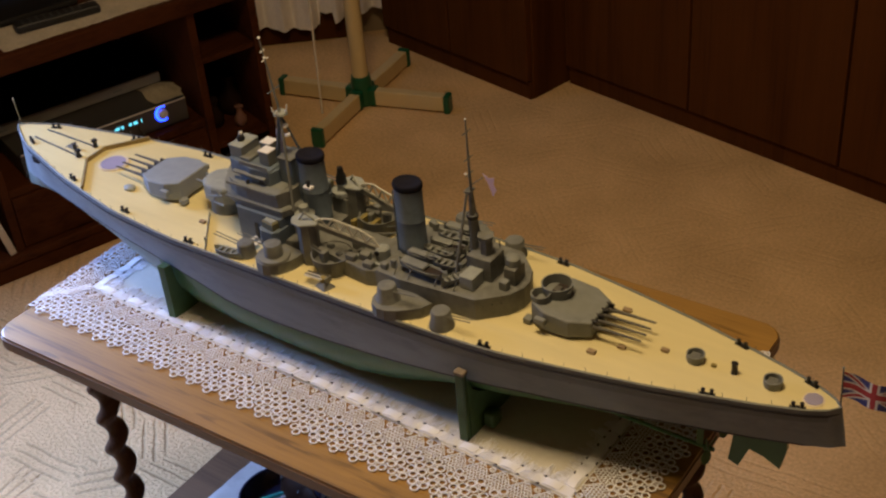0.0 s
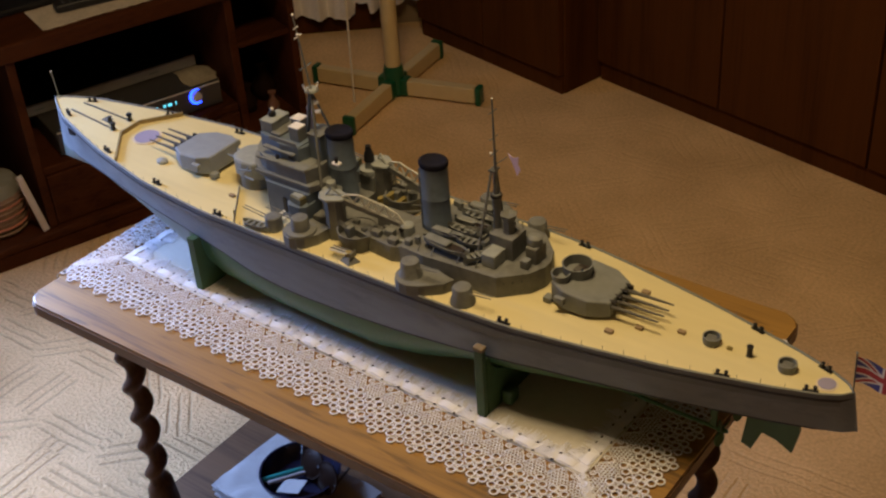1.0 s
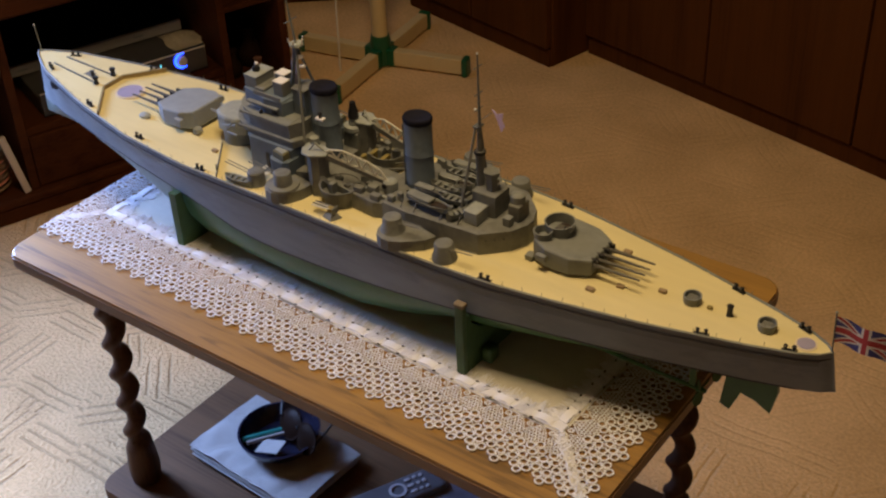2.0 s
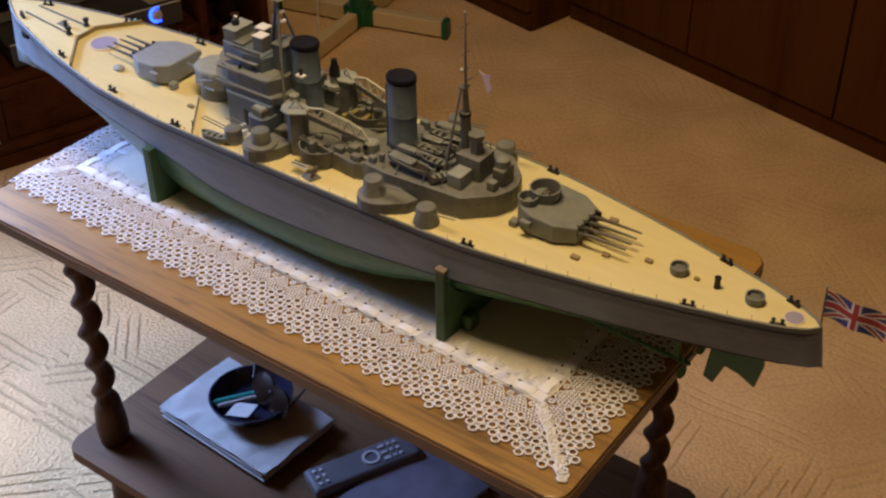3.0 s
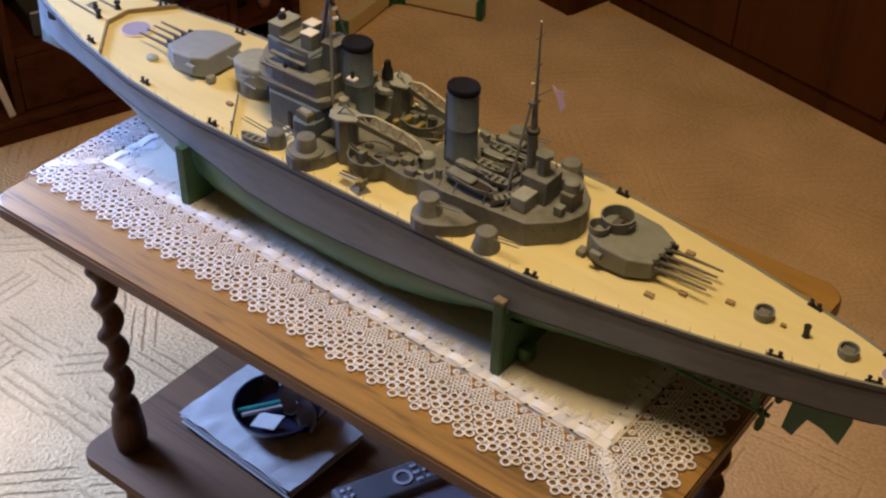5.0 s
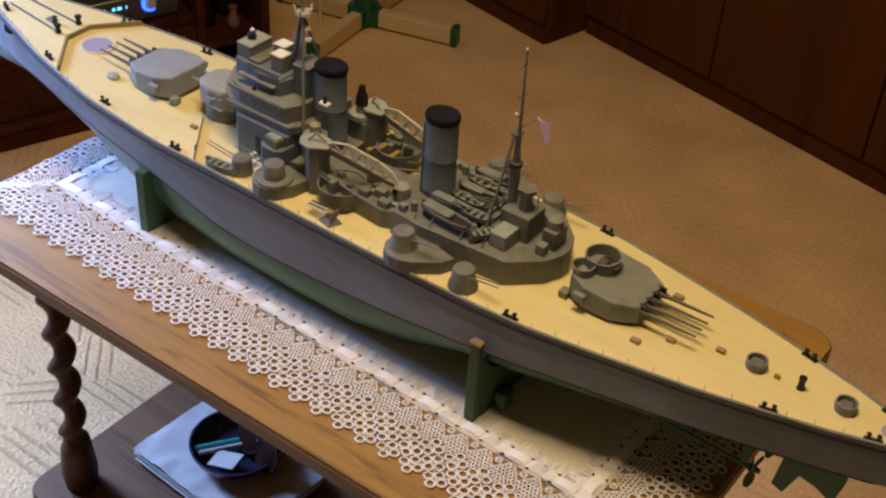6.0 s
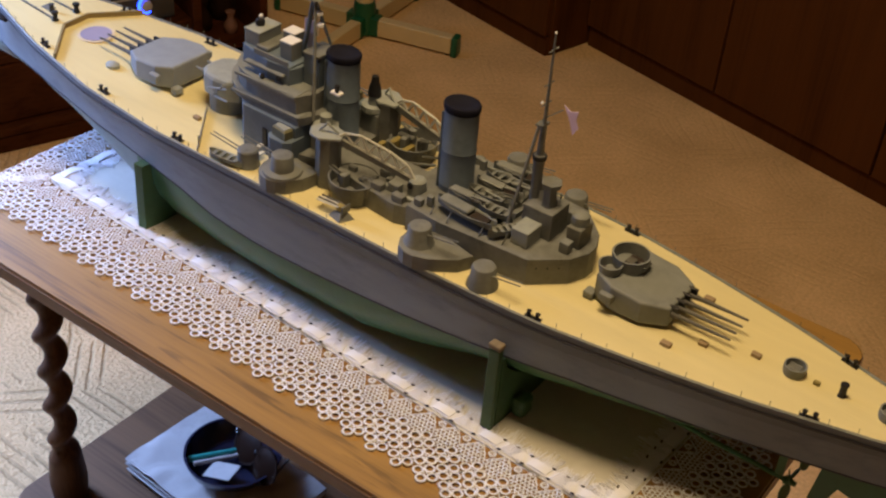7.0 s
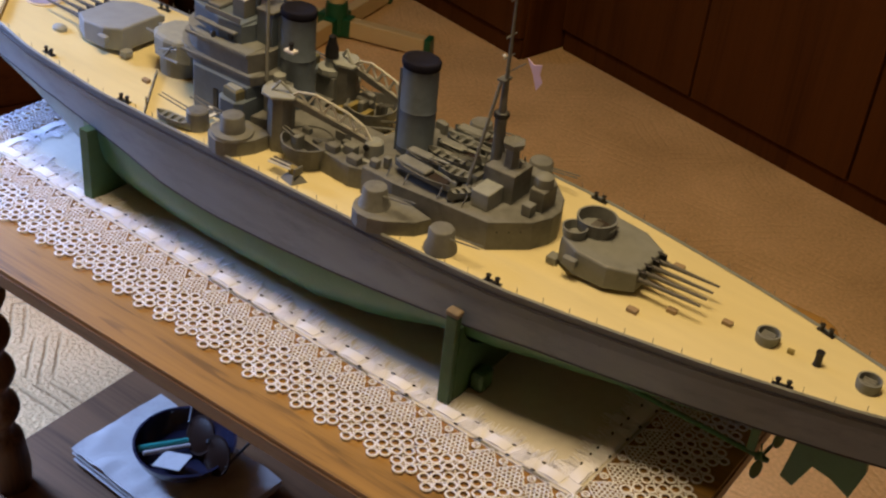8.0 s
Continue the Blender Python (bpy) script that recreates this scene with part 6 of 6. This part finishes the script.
dl = thing("doily", CAB @ Vector((-1.57, 0.585, 0.245)), "limp beige lace doily over the end of the receiver", "doily")
b = bmesh.new()
rows = []
for i in range(13):
    f = i / 12
    row = []
    for j in range(13):
        g = j / 12
        u, v = -1.635 + 0.125 * f, 0.515 + 0.118 * g * (1 - 0.45 * f) + 0.004 * math.sin(9 * f)
        drop = max(0.0, v - 0.576)
        row.append(b.verts.new((u, v, 0.2460 + 0.0015 * math.sin(7 * f + 5 * g) * f - 0.26 * drop - 2.2 * drop ** 2)))
    rows.append(row)
for p, q in zip(rows, rows[1:]):
    for j in range(12):
        b.faces.new((p[j], p[j + 1], q[j + 1], q[j]))
ext = bmesh.ops.extrude_face_region(b, geom=list(b.faces))
bmesh.ops.translate(b, verts=[v for v in ext["geom"] if isinstance(v, bmesh.types.BMVert)], vec=(0, 0, 0.001))
part("cloth", b, mat("doily_beige", (0.34, 0.29, 0.22), 0.85, spread=0.3, scale=150, bump=0.5), dl, m=CAB, smooth=True)
# runner on the cabinet top, with a scalloped edge, and a remote control on it
rn = thing("lace_runner", CAB @ Vector((-1.60, 0.36, 0.4955)), "cream lace runner on the cabinet top", "runner")
b = bmesh.new()
n = 40
near, far = [], []
for k in range(n + 1):
    v = 0.195 + 0.40 * k / n
    sc0 = 0.004 * abs(math.sin(k * 1.1)) + 0.002 * math.sin(k * 0.37)
    near.append((-1.478 + sc0, v))
    far.append((-1.603, v))
pts = near + far[::-1]
lo = [b.verts.new((u, v, 0.4955)) for u, v in pts]
hi = [b.verts.new((u, v, 0.4972)) for u, v in pts]
b.faces.new(lo[::-1])
b.faces.new(hi)
for i in range(len(pts)):
    b.faces.new((lo[i], lo[(i + 1) % len(pts)], hi[(i + 1) % len(pts)], hi[i]))
part("cloth", b, mat("runner_cream", (0.48, 0.42, 0.34), 0.9, spread=0.25, scale=220, bump=0.6, bump_scale=500), rn, m=CAB)
tr = thing("remote_control", CAB @ Vector((-1.545, 0.345, 0.4975)), "long black remote control on the runner", "remote control")
trm = CAB @ Matrix.Translation((-1.545, 0.345, 0.4975)) @ Matrix.Rotation(radians(84), 4, "Z")
part("shell", box(-0.095, 0.095, -0.020, 0.020, 0, 0.018, 0.006, seg=3), BLACK, tr, m=trm)
for i in range(9):
    for j in range(3):
        part("button", lathe([(0.0024, 0.0176), (0.0022, 0.0190)], 8, (-0.075 + 0.016 * i, -0.010 + 0.010 * j)), REMOTE, tr, m=trm)
# ornaments in the narrow bay
for u, v, z, h, c in ((-1.56, 0.672, 0.1245, 0.070, BROWN_GLASS), (-1.52, 0.722, 0.1245, 0.050, DULL_CLAY), (-1.60, 0.738, 0.1245, 0.10, BROWN_GLASS)):
    o = thing("ornament", CAB @ Vector((u, v, z)), "small dim ornament jug on a cabinet shelf", "ornament", group="ornaments in the cabinet")
    part("body", lathe([(h * 0.20, z), (h * 0.30, z + h * 0.15), (h * 0.32, z + h * 0.4), (h * 0.16, z + h * 0.68), (h * 0.15, z + h * 0.8), (h * 0.22, z + h)], 18, (u, v)), c, o, m=CAB, smooth=True)
# basket and a leaning board in the near bay
bk = thing("woven_basket", CAB @ Vector((-1.55, 0.005, 0.0555)), "woven straw basket with a pale cloth over it", "basket")
part("body", lathe([(0.055, 0.0555), (0.070, 0.09), (0.074, 0.150), (0.070, 0.152), (0.066, 0.10)], 24, (-1.550, 0.004), cap=False), STRAW, bk, m=CAB, smooth=True)
for k in range(7):
    z = 0.064 + 0.013 * k
    part("weave_band", lathe([(0.066 + 0.0012 * k, z), (0.070 + 0.0012 * k, z + 0.003), (0.066 + 0.0012 * k, z + 0.006)], 24, (-1.550, 0.004), cap=False), mat("reddish_straw", (0.40, 0.14, 0.09), 0.7) if k % 2 else STRAW, bk, m=CAB)
part("cloth", lathe([(0.072, 0.150), (0.060, 0.175), (0.030, 0.186), (0.004, 0.190)], 20, (-1.550, 0.004), sx=0.95), mat("pale_cloth", (0.20, 0.19, 0.15), 0.85, bump=0.5, bump_scale=60), bk, m=CAB, smooth=True)
lb = thing("leaning_board", CAB @ Vector((-1.478, 0.075, 0.0555)), "narrow cream board leaning in the cabinet bay", "board")
part("board", box(-0.006, 0.006, -0.008, 0.008, 0.0, 0.148, 0.002, m=Matrix.Translation((-1.468, 0.086, 0.0556)) @ Matrix.Rotation(radians(11), 4, "X")), mat("cream_board", (0.50, 0.42, 0.36), 0.6), lb, m=CAB)

# ---- curtain and cord in the far corner ----
cu = thing("net_curtain", ROOM @ Vector((-2.04, 1.40, 0.10)), "pale net curtain hanging in folds with a corded hem", "curtain")
b = bmesh.new()
rows = []
n = 120
for i in range(n + 1):
    f = i / n
    s0 = -0.08 + 0.60 * f
    d = 0.014 * math.sin(f * 50) + 0.006 * math.sin(f * 97 + 1)
    zb = 0.060 + 0.012 * math.sin(f * 9.5) + (0.035 if 0.53 < f < 0.60 else 0) + 0.05 * max(0, f - 0.35)
    rows.append([b.verts.new((s0, -0.030 + d * (1 - 0.3 * z), zb + (2.25 - zb) * z)) for z in (0, 0.003, 0.03, 0.3, 0.65, 1)])
for p, q in zip(rows, rows[1:]):
    for j in range(5):
        b.faces.new((p[j], p[j + 1], q[j + 1], q[j]))
ext = bmesh.ops.extrude_face_region(b, geom=list(b.faces))
bmesh.ops.translate(b, verts=[v for v in ext["geom"] if isinstance(v, bmesh.types.BMVert)], vec=(0, 0.0012, 0))
part("cloth", b, CURTAIN, cu, m=ROOM @ SL, smooth=True)
cd = thing("hanging_cord", ROOM @ Vector((-1.473, 0.932, 0.004)), "thin white cord hanging down to the carpet", "cord")
b = bmesh.new()
pv = None
for k in range(25):
    f = k / 24
    q = Vector((-1.473 + 0.012 * math.sin(f * 9) * f, 0.932 + 0.03 * f, 0.004 + 1.6 * f))
    if pv is not None:
        rod(pv, q, 0.0028, 6, bm=b)
    pv = q
part("cord", b, mat("cord_white", (0.74, 0.68, 0.58), 0.7), cd, m=ROOM)
rp = thing("curtain_rod", ROOM @ Vector((-2.04, 1.40, 2.25)), "wooden rod that carries the curtain", "curtain rod")
part("rod", rod((-0.08, -0.03, 2.262), (0.52, -0.03, 2.262), 0.012, 12), MAHOGANY, rp, m=ROOM @ SL)
